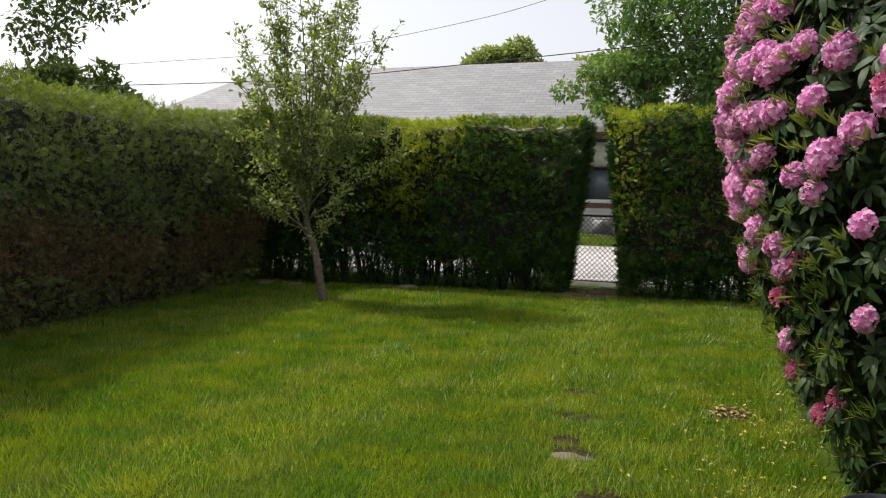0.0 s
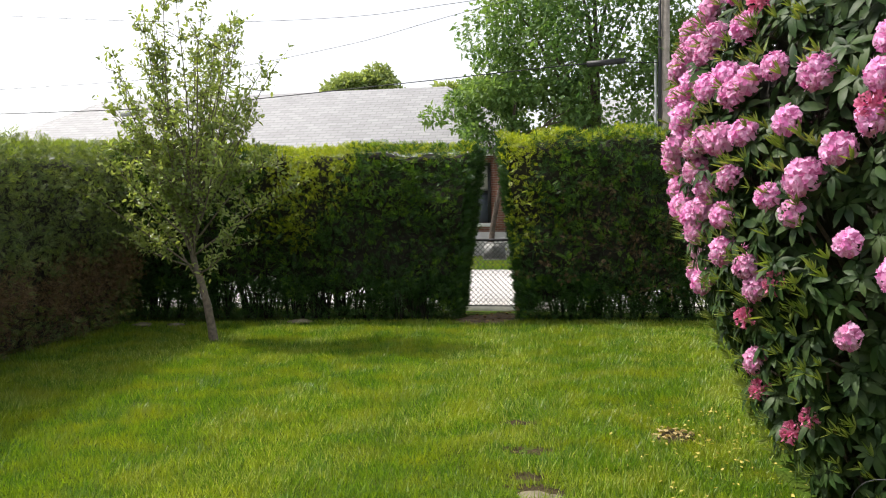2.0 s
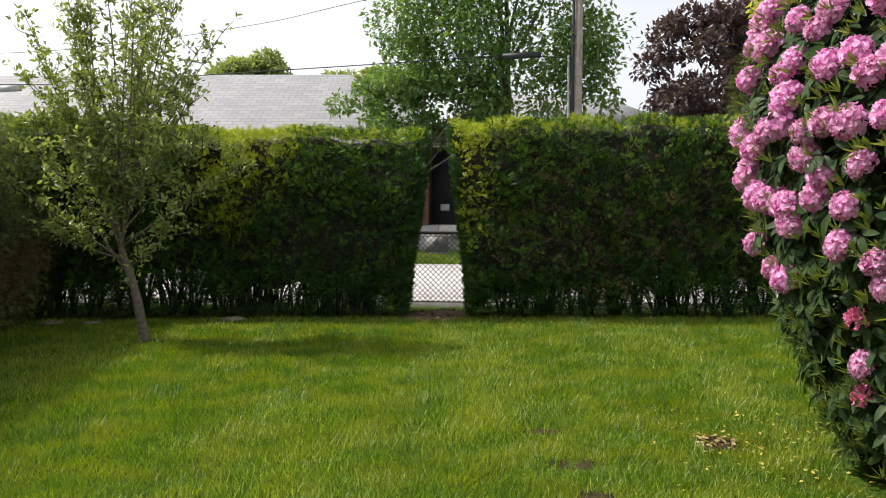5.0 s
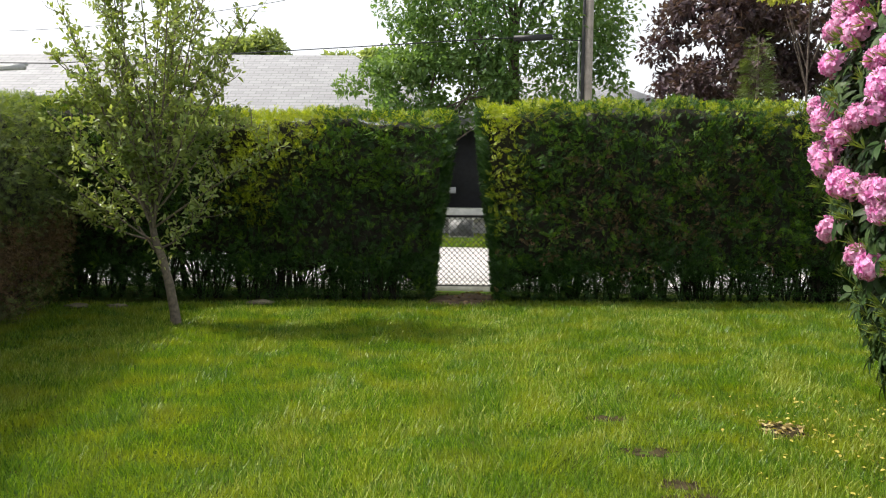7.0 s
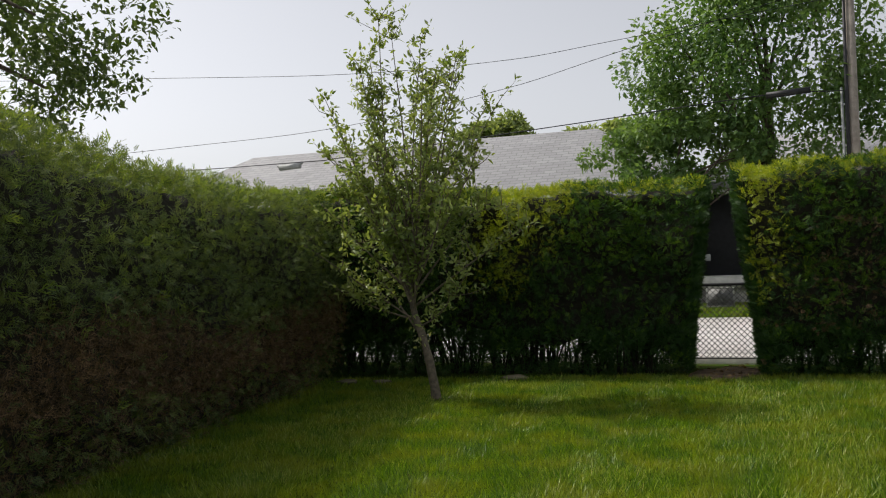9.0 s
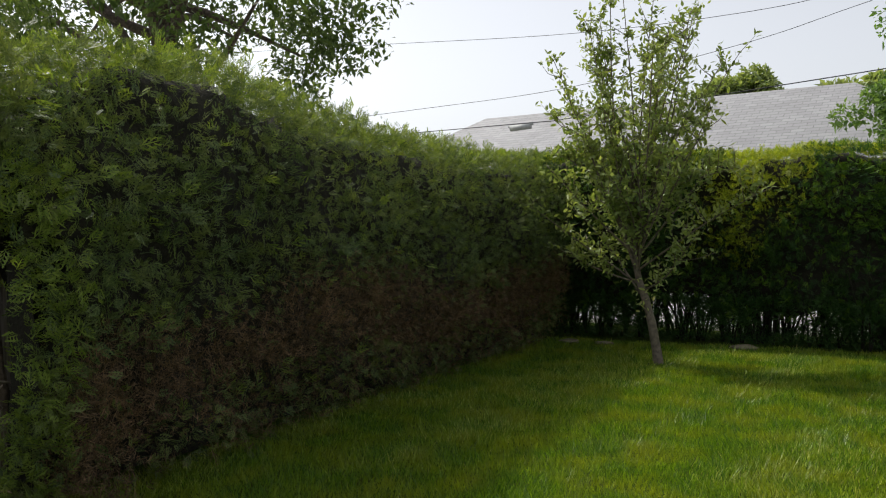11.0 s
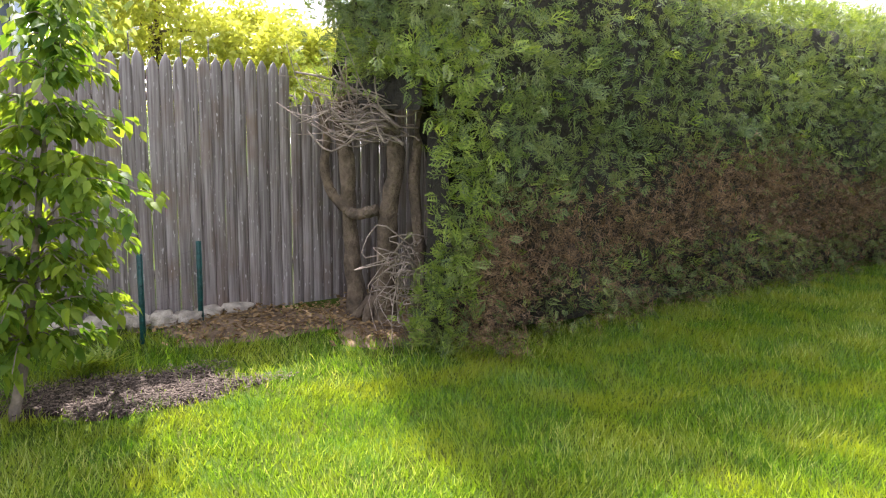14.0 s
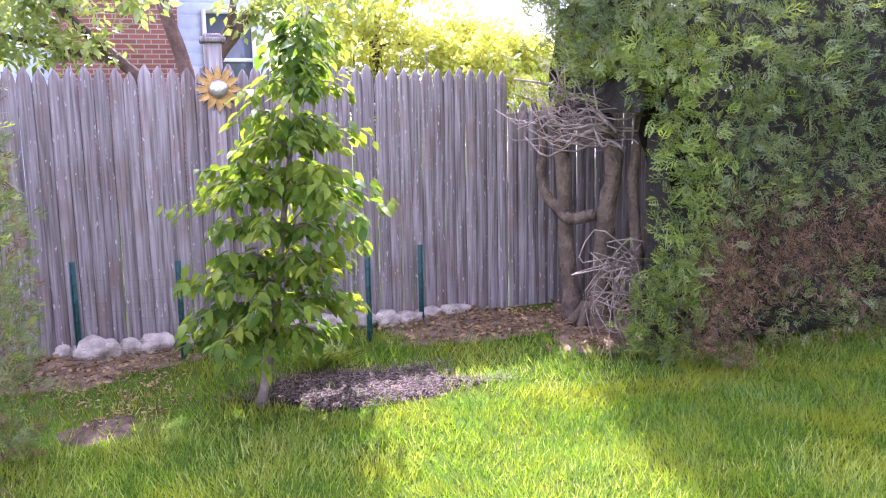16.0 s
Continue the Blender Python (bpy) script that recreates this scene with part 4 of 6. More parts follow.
    ways = np.repeat(nrm[dead], 6, 0)
    rust = g.uniform(0, 1, len(many)) < 0.36
    part("dead_foliage", join(foliage(TWIG, many[~rust], ways[~rust], g, 0.050, 0.5, -0.1, 1.0), foliage(DRY, many[rust], ways[rust], g, 0.085, 0.4, 0.1, 1.1)), M["arbor_dead"], hedge, "browned dead sprays", "stuff")
    # old gnarled trunks under the open end
    trunks = [([(-4.98, 2.48, -0.05), (-5.02, 2.45, 0.35), (-5.08, 2.44, 0.75), (-5.05, 2.42, 1.15), (-5.12, 2.38, 1.55), (-5.0, 2.5, 2.1)], [0.085, 0.06, 0.048, 0.055, 0.04, 0.025]),
              ([(-4.80, 2.60, -0.05), (-4.78, 2.60, 0.4), (-4.74, 2.60, 0.85), (-4.70, 2.64, 1.2), (-4.80, 2.6, 1.6), (-4.7, 2.7, 2.2)], [0.105, 0.072, 0.062, 0.06, 0.048, 0.03]),
              ([(-4.62, 2.78, -0.05), (-4.60, 2.78, 0.5), (-4.64, 2.75, 1.1), (-4.55, 2.8, 1.8)], [0.06, 0.042, 0.038, 0.03]),
              ([(-5.04, 2.42, 0.80), (-5.13, 2.34, 0.92), (-5.17, 2.29, 1.10), (-5.15, 2.30, 1.35), (-5.22, 2.25, 1.62)], [0.035, 0.035, 0.035, 0.03, 0.02]),
              ([(-5.02, 2.42, 0.80), (-4.90, 2.44, 0.80), (-4.76, 2.52, 0.84)], [0.035, 0.04, 0.04])]
    for i, (pts, rad) in enumerate(trunks):
        part("trunk", tube(smooth_line(pts, 22), np.interp(np.linspace(0, 1, 22), np.linspace(0, 1, len(rad)), rad), 10, 0.20, i), M["bark_old"], hedge, "gnarled old grey-brown trunk", smooth=True)
    for a in (-2.6, -1.7, -0.8, 0.4):
        c = np.array([-4.86, 2.53])
        e = c + 0.22 * np.array([np.cos(a), np.sin(a)])
        part("root", tube(smooth_line([(*c, 0.18), (*(c + 0.1 * np.array([np.cos(a), np.sin(a)])), 0.08), (*e, -0.02)], 8), np.linspace(0.05, 0.02, 8), 7, 0.15, int(a * 10) + 50), M["bark_old"], hedge, smooth=True)
    gb = np.random.default_rng(63)
    bare = []
    for i in range(70):
        s = np.array([gb.uniform(-5.05, -4.42), gb.uniform(2.42, 2.72), gb.uniform(1.30, 1.62)])
        a = gb.normal(-2.1, 0.4)
        d = np.array([np.cos(a), np.sin(a), gb.uniform(-0.05, 0.35)])
        long = gb.uniform(0.25, 0.68)
        w = gb.normal(0, 0.045, (3, 3))
        r = gb.uniform(0.004, 0.017) if i < 24 else gb.uniform(0.003, 0.008)
        bare.append(tube(smooth_line([s, s + d * long * 0.35 + w[0], s + d * long * 0.7 + w[1] - (0, 0, 0.03), s + d * long + w[2] + (0, 0, gb.choice([0.02, 0.08, 0.28]))], 10), np.linspace(r, r * 0.4, 10), 5))
    for i in range(28):
        s = np.array([gb.uniform(-4.42, -4.08), gb.uniform(2.48, 2.64), gb.uniform(0.30, 0.78)])
        w = gb.normal(0, 0.085, (4, 3))
        drop = gb.uniform(0.15, 0.5)
        bare.append(tube(smooth_line([s, s + (0.03, -0.12, 0.03) + w[0], s + (0.02, -0.16, -drop * 0.3) + w[1], s + (0, -0.10, -drop * 0.7) + w[2], s + (0.03, -0.06, -drop) + w[3]], 12), np.linspace(0.006, 0.0025, 12), 4))
    part("bare_growth", join(*bare), M["twig"], hedge, "tangle of bare grey branches", "stuff", smooth=True)
    return hedge


arbor_hedge()


def near_conifer():
    """The pale conifer at the end of the walk."""
    tree = thing("conifer_shrub", "tall narrow pale green conifer shrub beside the lawn", "shrub")
    g = np.random.default_rng(71)
    cx, cy, n = -3.35, -1.42, 9000
    z, a = g.uniform(0.02, 2.7, n), g.uniform(0, 6.28, n)
    r = np.interp(z, [0, 0.3, 1.2, 2.1, 2.7], [0.46, 0.52, 0.52, 0.42, 0.15]) + 0.05 * fbm(a * 2, z, 3, 2) + g.normal(0, 0.035, n)
    nrm = np.c_[np.cos(a), np.sin(a), 0.2 + 0 * a]
    spots = np.c_[cx + r * np.cos(a), cy + r * np.sin(a), z]
    fresh = g.uniform(0, 1, n) < 0.14
    # solid core tube, the shade behind the sprays painted near black
    zz = np.linspace(0.0, 2.6, 14)
    rr = np.interp(zz, [0, 0.3, 1.2, 2.1, 2.7], [0.30, 0.38, 0.40, 0.30, 0.05])
    part("inner_growth", tube(np.c_[np.full(14, cx), np.full(14, cy), zz], rr, 14, 0.1), M["inner"], tree, "near-black core painted as the shade inside the shrub")
    brown = ~fresh & (g.uniform(0, 1, n) < 0.3)
    part("foliage", foliage(SPRAY, spots[~fresh & ~brown], nrm[~fresh & ~brown], g, 0.062, 0.8, 0.4, 0.5), M["arbor"], tree, "", "stuff")
    part("dead_foliage", foliage(SPRAY, spots[brown], nrm[brown], g, 0.055, 0.8, 0.2, 0.6), M["arbor_dead"], tree, "browned sprays", "stuff")
    part("new_growth", foliage(SPRAY, spots[fresh], nrm[fresh], g, 0.062, 0.8, 0.4, 0.5), M["arbor_new"], tree, "pale yellow-green sprays", "stuff")


near_conifer()

# ---- rhododendron ----
RC = np.array([4.42, 4.75])


def rhodo_radius(z, a):
    r = np.interp(z, [0, 0.3, 0.8, 1.3, 2.0, 2.6, 3.0, 3.35], [1.30, 1.46, 1.66, 1.84, 1.93, 1.84, 1.45, 0.45])
    return r + 0.05 * fbm(2.2 * np.cos(a) + z, 2.2 * np.sin(a) - z, 2.6, 3)


def rhodo_spot(deg, z, out=0.0):
    a = np.radians(deg)
    r = rhodo_radius(np.asarray(z), a) + out
    return np.stack([RC[0] + r * np.cos(a), RC[1] + r * np.sin(a), np.asarray(z) + 0 * a], -1)


def truss(seed, florets=20, bud=False):
    """A domed cluster of frilled funnel flowers, z up the stalk."""
    g = np.random.default_rng(seed)
    shapes = []
    i = np.arange(florets) + 0.5
    phi, lat = i * 2.39996, np.arccos(1 - 1.25 * i / florets)
    for p, t in zip(phi, lat):
        d = np.array([np.sin(t) * np.cos(p), np.sin(t) * np.sin(p), np.cos(t)]) + g.normal(0, 0.13, 3)
        d = unit(d)
        s = unit(np.cross(d, (0.3, 0.5, 0.81)))
        u = np.cross(d, s)
        c = d * (np.array([0.62, 0.62, 0.50]) * g.uniform(0.86, 1.16) if not bud else 0.45)
        open_ = g.uniform(0.34, 0.45) if not bud else g.uniform(0.16, 0.30)
        cup = g.uniform(-0.10, 0.16) if not bud else 0.3
        for k in range(5):
            a = 2 * np.pi * k / 5 + p + g.normal(0, 0.12)
            way, turn = np.cos(a) * s + np.sin(a) * u, -np.sin(a) * s + np.cos(a) * u
            w = open_ * g.uniform(0.85, 1.15)
            wid, f = w * g.uniform(0.32, 0.42), g.normal(0, 0.05, 5)
            root, half = c * 0.66, c + way * w * 0.50 + d * (0.10 + cup * 0.4)
            tip = c + way * w * 0.9 + d * cup
            v = np.array([root, half - turn * wid * 0.9 + d * (0.04 + f[0]), half - d * 0.05, half + turn * wid * 0.9 + d * (0.04 + f[1]),
                          tip - turn * wid * 0.85 + d * f[2], tip + way * w * 0.16 + d * f[3], tip + turn * wid * 0.85 + d * f[4]])
            shapes.append((v, [np.array([[0, 1, 2], [0, 2, 3]]), np.array([[1, 4, 5, 2], [2, 5, 6, 3]])]))
        for k in range(3):
            q = c + d * g.uniform(0.15, 0.35) + s * g.normal(0, 0.08) + u * g.normal(0, 0.08)
            shapes.append(blade(c * 0.8, q, 0.02))
    shapes.append(lump((0, 0, 0.05), (0.50, 0.50, 0.42) if not bud else (0.30, 0.30, 0.36), seed, 0.3, 1))
    return join(*shapes)


def rhododendron():
    bush = thing("rhododendron", "huge rhododendron bush covered in pink flower clusters", "shrub")
    bush.location = (0, 0, 0)
    g = np.random.default_rng(81)
    # closed shell whose near-black colour paints the shade between the leaf whorls
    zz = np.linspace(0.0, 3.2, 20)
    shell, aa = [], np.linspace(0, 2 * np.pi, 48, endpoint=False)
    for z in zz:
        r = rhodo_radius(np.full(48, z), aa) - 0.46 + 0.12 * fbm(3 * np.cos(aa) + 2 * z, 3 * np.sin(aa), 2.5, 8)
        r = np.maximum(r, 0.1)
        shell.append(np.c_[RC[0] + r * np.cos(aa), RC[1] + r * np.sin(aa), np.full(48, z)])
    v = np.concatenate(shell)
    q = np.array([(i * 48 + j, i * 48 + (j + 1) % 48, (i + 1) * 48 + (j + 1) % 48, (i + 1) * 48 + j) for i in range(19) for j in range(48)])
    part("inner_growth", (v, [q, np.array([[19 * 48 + j for j in range(48)]])]), M["inner"], bush, "near-black shell painted as the shade inside the bush")
    for i in range(70):
        a, z = g.uniform(150, 300), g.uniform(0.4, 2.6)
        e = rhodo_spot(a, z, -0.08)
        s = np.array([*(RC + (e[:2] - RC) * g.uniform(0.45, 0.75)), max(0, z - g.uniform(0.3, 0.9))])
        m = (s + e) / 2 + g.normal(0, 0.09, 3)
        part("branch", tube(smooth_line([s, m, e], 8), np.linspace(0.016, 0.006, 8), 5), M["bark"], bush, "crooked brown branch", smooth=True)
    # whorls of long leaves
    n = 4000
    deg, z = np.where(g.uniform(0, 1, n) < 0.78, g.uniform(130, 285, n), g.uniform(-75, 130, n)) % 360, 3.25 * g.uniform(0, 1, n) ** 0.85 + 0.04
    gaps = (fbm(deg / 3, z * 10.0, 1.7, 4) < np.where(z < 1.2, -0.24, -0.18) - 0.2 * (deg < 205)) & (z < 2.7)
    deg, z = deg[~gaps], z[~gaps]
    depth = -np.abs(g.normal(0, 0.17, len(deg)))
    spots = rhodo_spot(deg, z, depth)
    a = np.radians(deg)
    nrm = unit(np.c_[np.cos(a), np.sin(a), 0.45 + np.clip(z - 2.2, 0, 2)] + g.normal(0, 0.25, (len(a), 3)))
    s1 = unit(np.cross(nrm, g.normal(0, 1, (len(a), 3))))
    s2 = np.cross(nrm, s1)
    pieces = []
    for k in range(8):
        t = 2 * np.pi * k / 8 + g.normal(0, 0.2, len(a))
        ray = np.cos(t)[:, None] * s1 + np.sin(t)[:, None] * s2
        axis = ray + nrm * g.uniform(-0.1, 0.55, (len(a), 1)) - np.array([0, 0, 0.25])
        pieces.append(scatter(LONG_LEAF, spots + ray * 0.012, axis, nrm, 0.098 * g.uniform(0.6, 1.3, len(a))))
    part("leaves", join(*pieces), M["rhodo"], bush, "long leathery dark green leaves", "stuff", smooth=True)
    # pale new shoots
    k = 640
    deg, z = np.where(g.uniform(0, 1, k) < 0.45, g.uniform(172, 222, k), g.uniform(0, 360, k)), g.uniform(0.15, 3.0, k)
    spots = rhodo_spot(deg, z, 0.02)
    a = np.radians(deg)
    nrm = unit(np.c_[np.cos(a), np.sin(a), 0.9 + 0 * a])
    pieces = [scatter(leaf_shape(0.17, 0.1, -0.1, 3), spots, nrm + g.normal(0, 0.34, (k, 3)), np.c_[np.cos(a), np.sin(a), 0 * a - 0.5], 0.075 * g.uniform(0.6, 1.3, k)) for _ in range(7)]
    part("new_growth", join(*pieces), M["rhodo_new"], bush, "pale yellow-green new shoots", "stuff")
    # flower clusters: bearing from the middle of the bush, and height
    blooms = [(190, 2.66), (199, 2.70), (197, 2.48), (207, 2.46), (181, 2.40), (203, 2.24), (209, 2.19), (214, 2.23), (221, 2.17), (188, 2.22), (191, 2.08), (209, 1.94), (217, 1.97), (185, 1.93), (195, 1.91), (188, 1.55), (205, 1.74), (198, 1.70), (196, 1.59), (186, 1.56), (188, 1.47), (213, 1.64), (219, 1.72), (224, 1.83), (217, 1.56), (229, 1.94), (232.5, 1.95), (236, 1.94), (230, 2.12), (231, 2.26), (234.5, 2.25)]
    blooms += [(240, 2.32), (240, 2.44), (239, 2.09), (244, 2.17), (247, 2.25), (250, 2.17), (223, 2.56), (229, 2.55), (206, 1.30), (207, 1.20), (181, 1.15), (225, 1.43), (234, 1.43), (245, 1.47), (245, 1.30), (231, 1.31), (232, 1.11), (223, 1.01), (242, 1.08), (238, 0.83), (253, 0.55), (198, 0.78)]
    buds = [(199, 1.01), (209, 0.54), (244, 0.71), (249, 0.65), (210, 2.55), (251, 1.61), (247, 2.01), (212, 1.23), (229, 1.99), (196, 0.61), (239, 2.38), (203, 0.42)]
    spare = np.random.default_rng(83)
    while len(blooms) < 150:
        d, z = spare.uniform(-95, 180), spare.uniform(0.9, 3.1)
        if spare.uniform() < 0.25:
            d, z = spare.uniform(180, 258), spare.uniform(2.65, 3.2)
        if all(abs((d - e + 180) % 360 - 180) * 0.033 + abs(z - h) > 0.2 for e, h in blooms):
            blooms.append((d, z))
    while len(blooms) < 172:
        d, z = spare.uniform(168, 212), spare.uniform(1.2, 2.75)
        if all(abs((d - e + 180) % 360 - 180) * 0.033 + abs(z - h) > 0.13 for e, h in blooms):
            blooms.append((d, z))
    full = [mesh_of("bloom", *truss(190 + i, 20)) for i in range(6)]
    shut = [mesh_of("opening_bud", *truss(95 + i, 16, True)) for i in range(2)]
    for i, (d, z) in enumerate(blooms + buds):
        bud = i >= len(blooms)
        ob = put("opening_bud" if bud else "bloom", (shut[i % 2] if bud else full[i % 6]), M["deep_pink"] if bud else M["pink"], bush, "deep pink opening buds" if bud else "")
        p = rhodo_spot(d, z, 0.0)
        way = Vector((math.cos(radians(d)), math.sin(radians(d)), 0.35))
        size = (0.085 if bud else 0.098 if d < 222 else 0.088) * spare.uniform(0.82, 1.15)
        ob.matrix_basis = Matrix.LocRotScale(Vector(p), way.to_track_quat("Z", "Y"), (size, size, size))
    return bush


rhododendron()


# ---- trees ----
def leaf_cloud(centers, radii, n, seed, size, template=LEAF_LOW, hollow=0.5, hang=0.2):
    """Leaves in uneven clumps round centres."""
    g = np.random.default_rng(seed)
    centers, radii = np.asarray(centers, dtype=float), np.asarray(radii, dtype=float)
    pick = g.choice(len(centers), n, p=radii ** 2 / (radii ** 2).sum())
    d = unit(g.normal(0, 1, (n, 3)))
    spots = centers[pick] + d * (radii[pick] * g.uniform(hollow, 1.05, n))[:, None] * np.array([1, 1, 0.75])
    axis = d * 0.5 + g.normal(0, 0.7, (n, 3)) - np.array([0, 0, hang])
    return scatter(template, spots, axis, g.normal(0, 0.6, (n, 3)) + np.array([0, 0, 1]), size * g.uniform(0.6, 1.4, n))


def broad_tree(name, label, base, trunk, crown, clumps, leaves, leaf, material, bark, seed, clump=1.0, limbs=9, lean=(0, 0)):
    """A tapered trunk, limbs reaching to the clumps, and a ragged crown."""
    tree = thing(name, label, "tree")
    g = np.random.default_rng(seed)
    base = np.array(base, dtype=float)
    (rx, ry, rz), cz = crown, trunk[1]
    top = base + np.array([lean[0], lean[1], cz])
    d = unit(g.normal(0, 1, (clumps, 3)))
    centers = top + d * np.array([rx, ry, rz]) * g.uniform(0.35, 0.95, (clumps, 1)) ** 0.6
    radii = clump * g.uniform(0.5, 1.25, clumps)
    part("trunk", tube(smooth_line([base - (0, 0, 0.2), base + (top - base) * 0.3 + g.normal(0, 0.05, 3), base + (top - base) * 0.65 + g.normal(0, 0.08, 3), top + (0, 0, rz * 0.4)], 16), np.linspace(trunk[0], trunk[0] * 0.35, 16), 10, 0.08, seed), bark, tree, smooth=True)
    for i in range(limbs):
        s = base + (top - base) * g.uniform(0.45, 0.95)
        e = centers[i % clumps]
        m = (s + e) / 2 + (0, 0, 0.2 * np.linalg.norm(e - s) * g.uniform(-0.3, 1)) + g.normal(0, 0.1, 3)
        part("limb", tube(smooth_line([s, m, e], 10), np.linspace(trunk[0] * 0.45, trunk[0] * 0.08, 10), 6, 0.1, i), bark, tree, smooth=True)
    part("crown", leaf_cloud(centers, radii, leaves, seed + 1, leaf), material, tree, "", "stuff")
    return tree


def fruit_tree():
    """The slim young tree on the lawn: leaning trunk, upright branches, small leaves."""
    tree = thing("fruit_tree", "slim young fruit tree with small pale green leaves on the lawn", "tree")
    g = np.random.default_rng(101)
    fork = np.array([-2.95, 9.15, 1.0])
    part("trunk", tube(smooth_line([(-2.71, 9.15, -0.05), (-2.77, 9.15, 0.35), (-2.86, 9.15, 0.72), fork, (-3.03, 9.17, 1.6), (-3.0, 9.2, 2.3)], 20), np.linspace(0.058, 0.025, 20), 9, 0.08), M["bark_pale"], tree, smooth=True)
    lines = []
    plan = [(-1.40, 0.0, 0.85), (-0.95, 0.2, 0.22), (1.25, 0.1, 0.88), (0.75, -0.3, 0.45), (1.0, 0.3, 1.2), (-1.0, -0.3, 1.3), (-1.10, 0.1, 2.6)]
    for i in range(34):
        a = g.uniform(0, 6.28)
        h = g.uniform(1.75, 4.05)
        r = np.interp(h, [1.2, 1.8, 2.4, 3.2, 3.7, 4.2], [0.5, 0.95, 1.0, 0.98, 0.75, 0.4]) * g.uniform(0.3, 1) ** 0.7
        plan.append((r * math.cos(a) + 0.02, r * math.sin(a) * 0.85, h - 1.0))
    plan += [(-0.32, 0, 3.42), (-0.2, 0.1, 3.2), (0.2, 0, 3.12), (-0.55, 0.1, 2.95), (0.6, 0.1, 2.85), (0.95, 0.0, 2.3)]
    for i, (dx, dy, dz) in enumerate(plan):
        s = fork + (0, 0, g.uniform(-0.05, 0.9) if dz > 1 else g.uniform(-0.2, 0.1))
        e = fork + (dx, dy, dz)
        m = s + (e - s) * (0.50, 0.50, 0.50) + g.normal(0, 0.05, 3)
        line = smooth_line([s, m, e], 12)
        lines.append(line)
        part("branch", tube(line, np.linspace(0.014, 0.004, 12), 6, 0.1, i), M["bark_pale"], tree, smooth=True)
    twigs, spots = [], []
    for line in lines:
        for _ in range(14):
            i = g.integers(4, 12)
            s = line[i]
            d = np.array([g.normal(0, 0.5), g.normal(0, 0.5), g.uniform(0.1, 1.0)])
            e = s + d * g.uniform(0.12, 0.42)
            twigs.append(tube([s, (s + e) / 2 + g.normal(0, 0.015, 3), e], [0.005, 0.004, 0.002], 4))
            for u in np.linspace(0.1, 1.05, 15):
                spots.append(s + (e - s) * u + g.normal(0, 0.022, 3))
        for u in line[3:]:
            spots += [u + g.normal(0, 0.05, 3) for _ in range(6)]
    for _ in range(46):
        u = fork + np.array([0.10, 0, -0.42]) * g.uniform(0, 1) + g.normal(0, 0.06, 3)
        spots.append(u)
    part("twig_growth", join(*twigs), M["bark_pale"], tree, "", "stuff")
    spots = np.array(spots)
    n = len(spots)
    axis = g.normal(0, 0.8, (n, 3)) + (0, 0, 0.35)
    part("crown", scatter(LEAF, spots, axis, g.normal(0, 0.7, (n, 3)) + (0, -0.3, 0.8), 0.068 * g.uniform(0.6, 1.35, n)), M["apple"], tree, "small pale green leaves", "stuff")


fruit_tree()


def young_dogwood():
    """The young tree by the wooden fence: thin trunk, tiers of drooping broad leaves."""
    tree = thing("young_tree", "young tree with tiers of drooping bright green leaves in mulch", "tree")
    g = np.random.default_rng(111)
    stem = smooth_line([(-3.93, 0.12, -0.03), (-3.95, 0.20, 0.30), (-3.97, 0.26, 0.67), (-3.97, 0.32, 1.13), (-3.98, 0.39, 1.57), (-3.99, 0.48, 2.12)], 26)
    part("trunk", tube(stem, np.linspace(0.028, 0.006, 26), 8, 0.08), M["bark_pale"], tree, smooth=True)
    tiers = [(0.40, 0.42, 9), (0.52, 0.52, 11), (0.66, 0.50, 10), (0.80, 0.38, 8), (0.98, 0.48, 10), (1.10, 0.62, 10), (1.20, 0.42, 8), (1.40, 0.40, 9), (1.48, 0.32, 7), (1.66, 0.32, 7), (1.78, 0.20, 5), (1.94, 0.24, 6), (2.06, 0.14, 4)]
    spots, axes = [], []
    k = 0
    for z, reach, count in tiers:
        i = int(np.argmin(abs(stem[:, 2] - z)))
        for j in range(count):
            a = 6.28 * j / count + g.uniform(-0.4, 0.4) + z * 3
            r = reach * g.uniform(0.55, 1.15)
            d = np.array([math.cos(a), math.sin(a), 0])
            s = stem[i]
            e = s + d * r + (0, 0, r * g.uniform(-0.14, 0.24))
            m = (s + e) / 2 + (0, 0, 0.07)
            line = smooth_line([s, m, e], 9)
            part("branch", tube(line, np.linspace(0.006, 0.002, 9), 5), M["bark_pale"], tree, smooth=True)
            n = int(8 + r * 70)
            u = g.uniform(0.12, 1.05, n)
            p = s + (line[-1] - s) * u[:, None] + (0, 0, 0.05) * np.sin(np.pi * np.clip(u, 0, 1))[:, None]
            side = np.cross(d, (0, 0, 1))
            for q in p:
                spots.append(q + g.normal(0, 1, 3) * (0.022, 0.022, 0.026))
                axes.append(d * g.uniform(0.1, 0.9) + side * g.choice([-1, 1]) * g.uniform(0.2, 1.0) - np.array([0, 0, g.uniform(0.15, 0.8)]))
    spots, axes = np.array(spots), np.array(axes)
    n = len(spots)
    part("crown", scatter(leaf_shape(0.50, 0.14, 0.25, 3), spots, axes, np.tile((0, 0, 1.0), (n, 1)) + g.normal(0, 0.3, (n, 3)), 0.088 * g.uniform(0.6, 1.25, n)), M["dogwood"], tree, "broad pointed drooping leaves", "stuff", smooth=True)


young_dogwood()

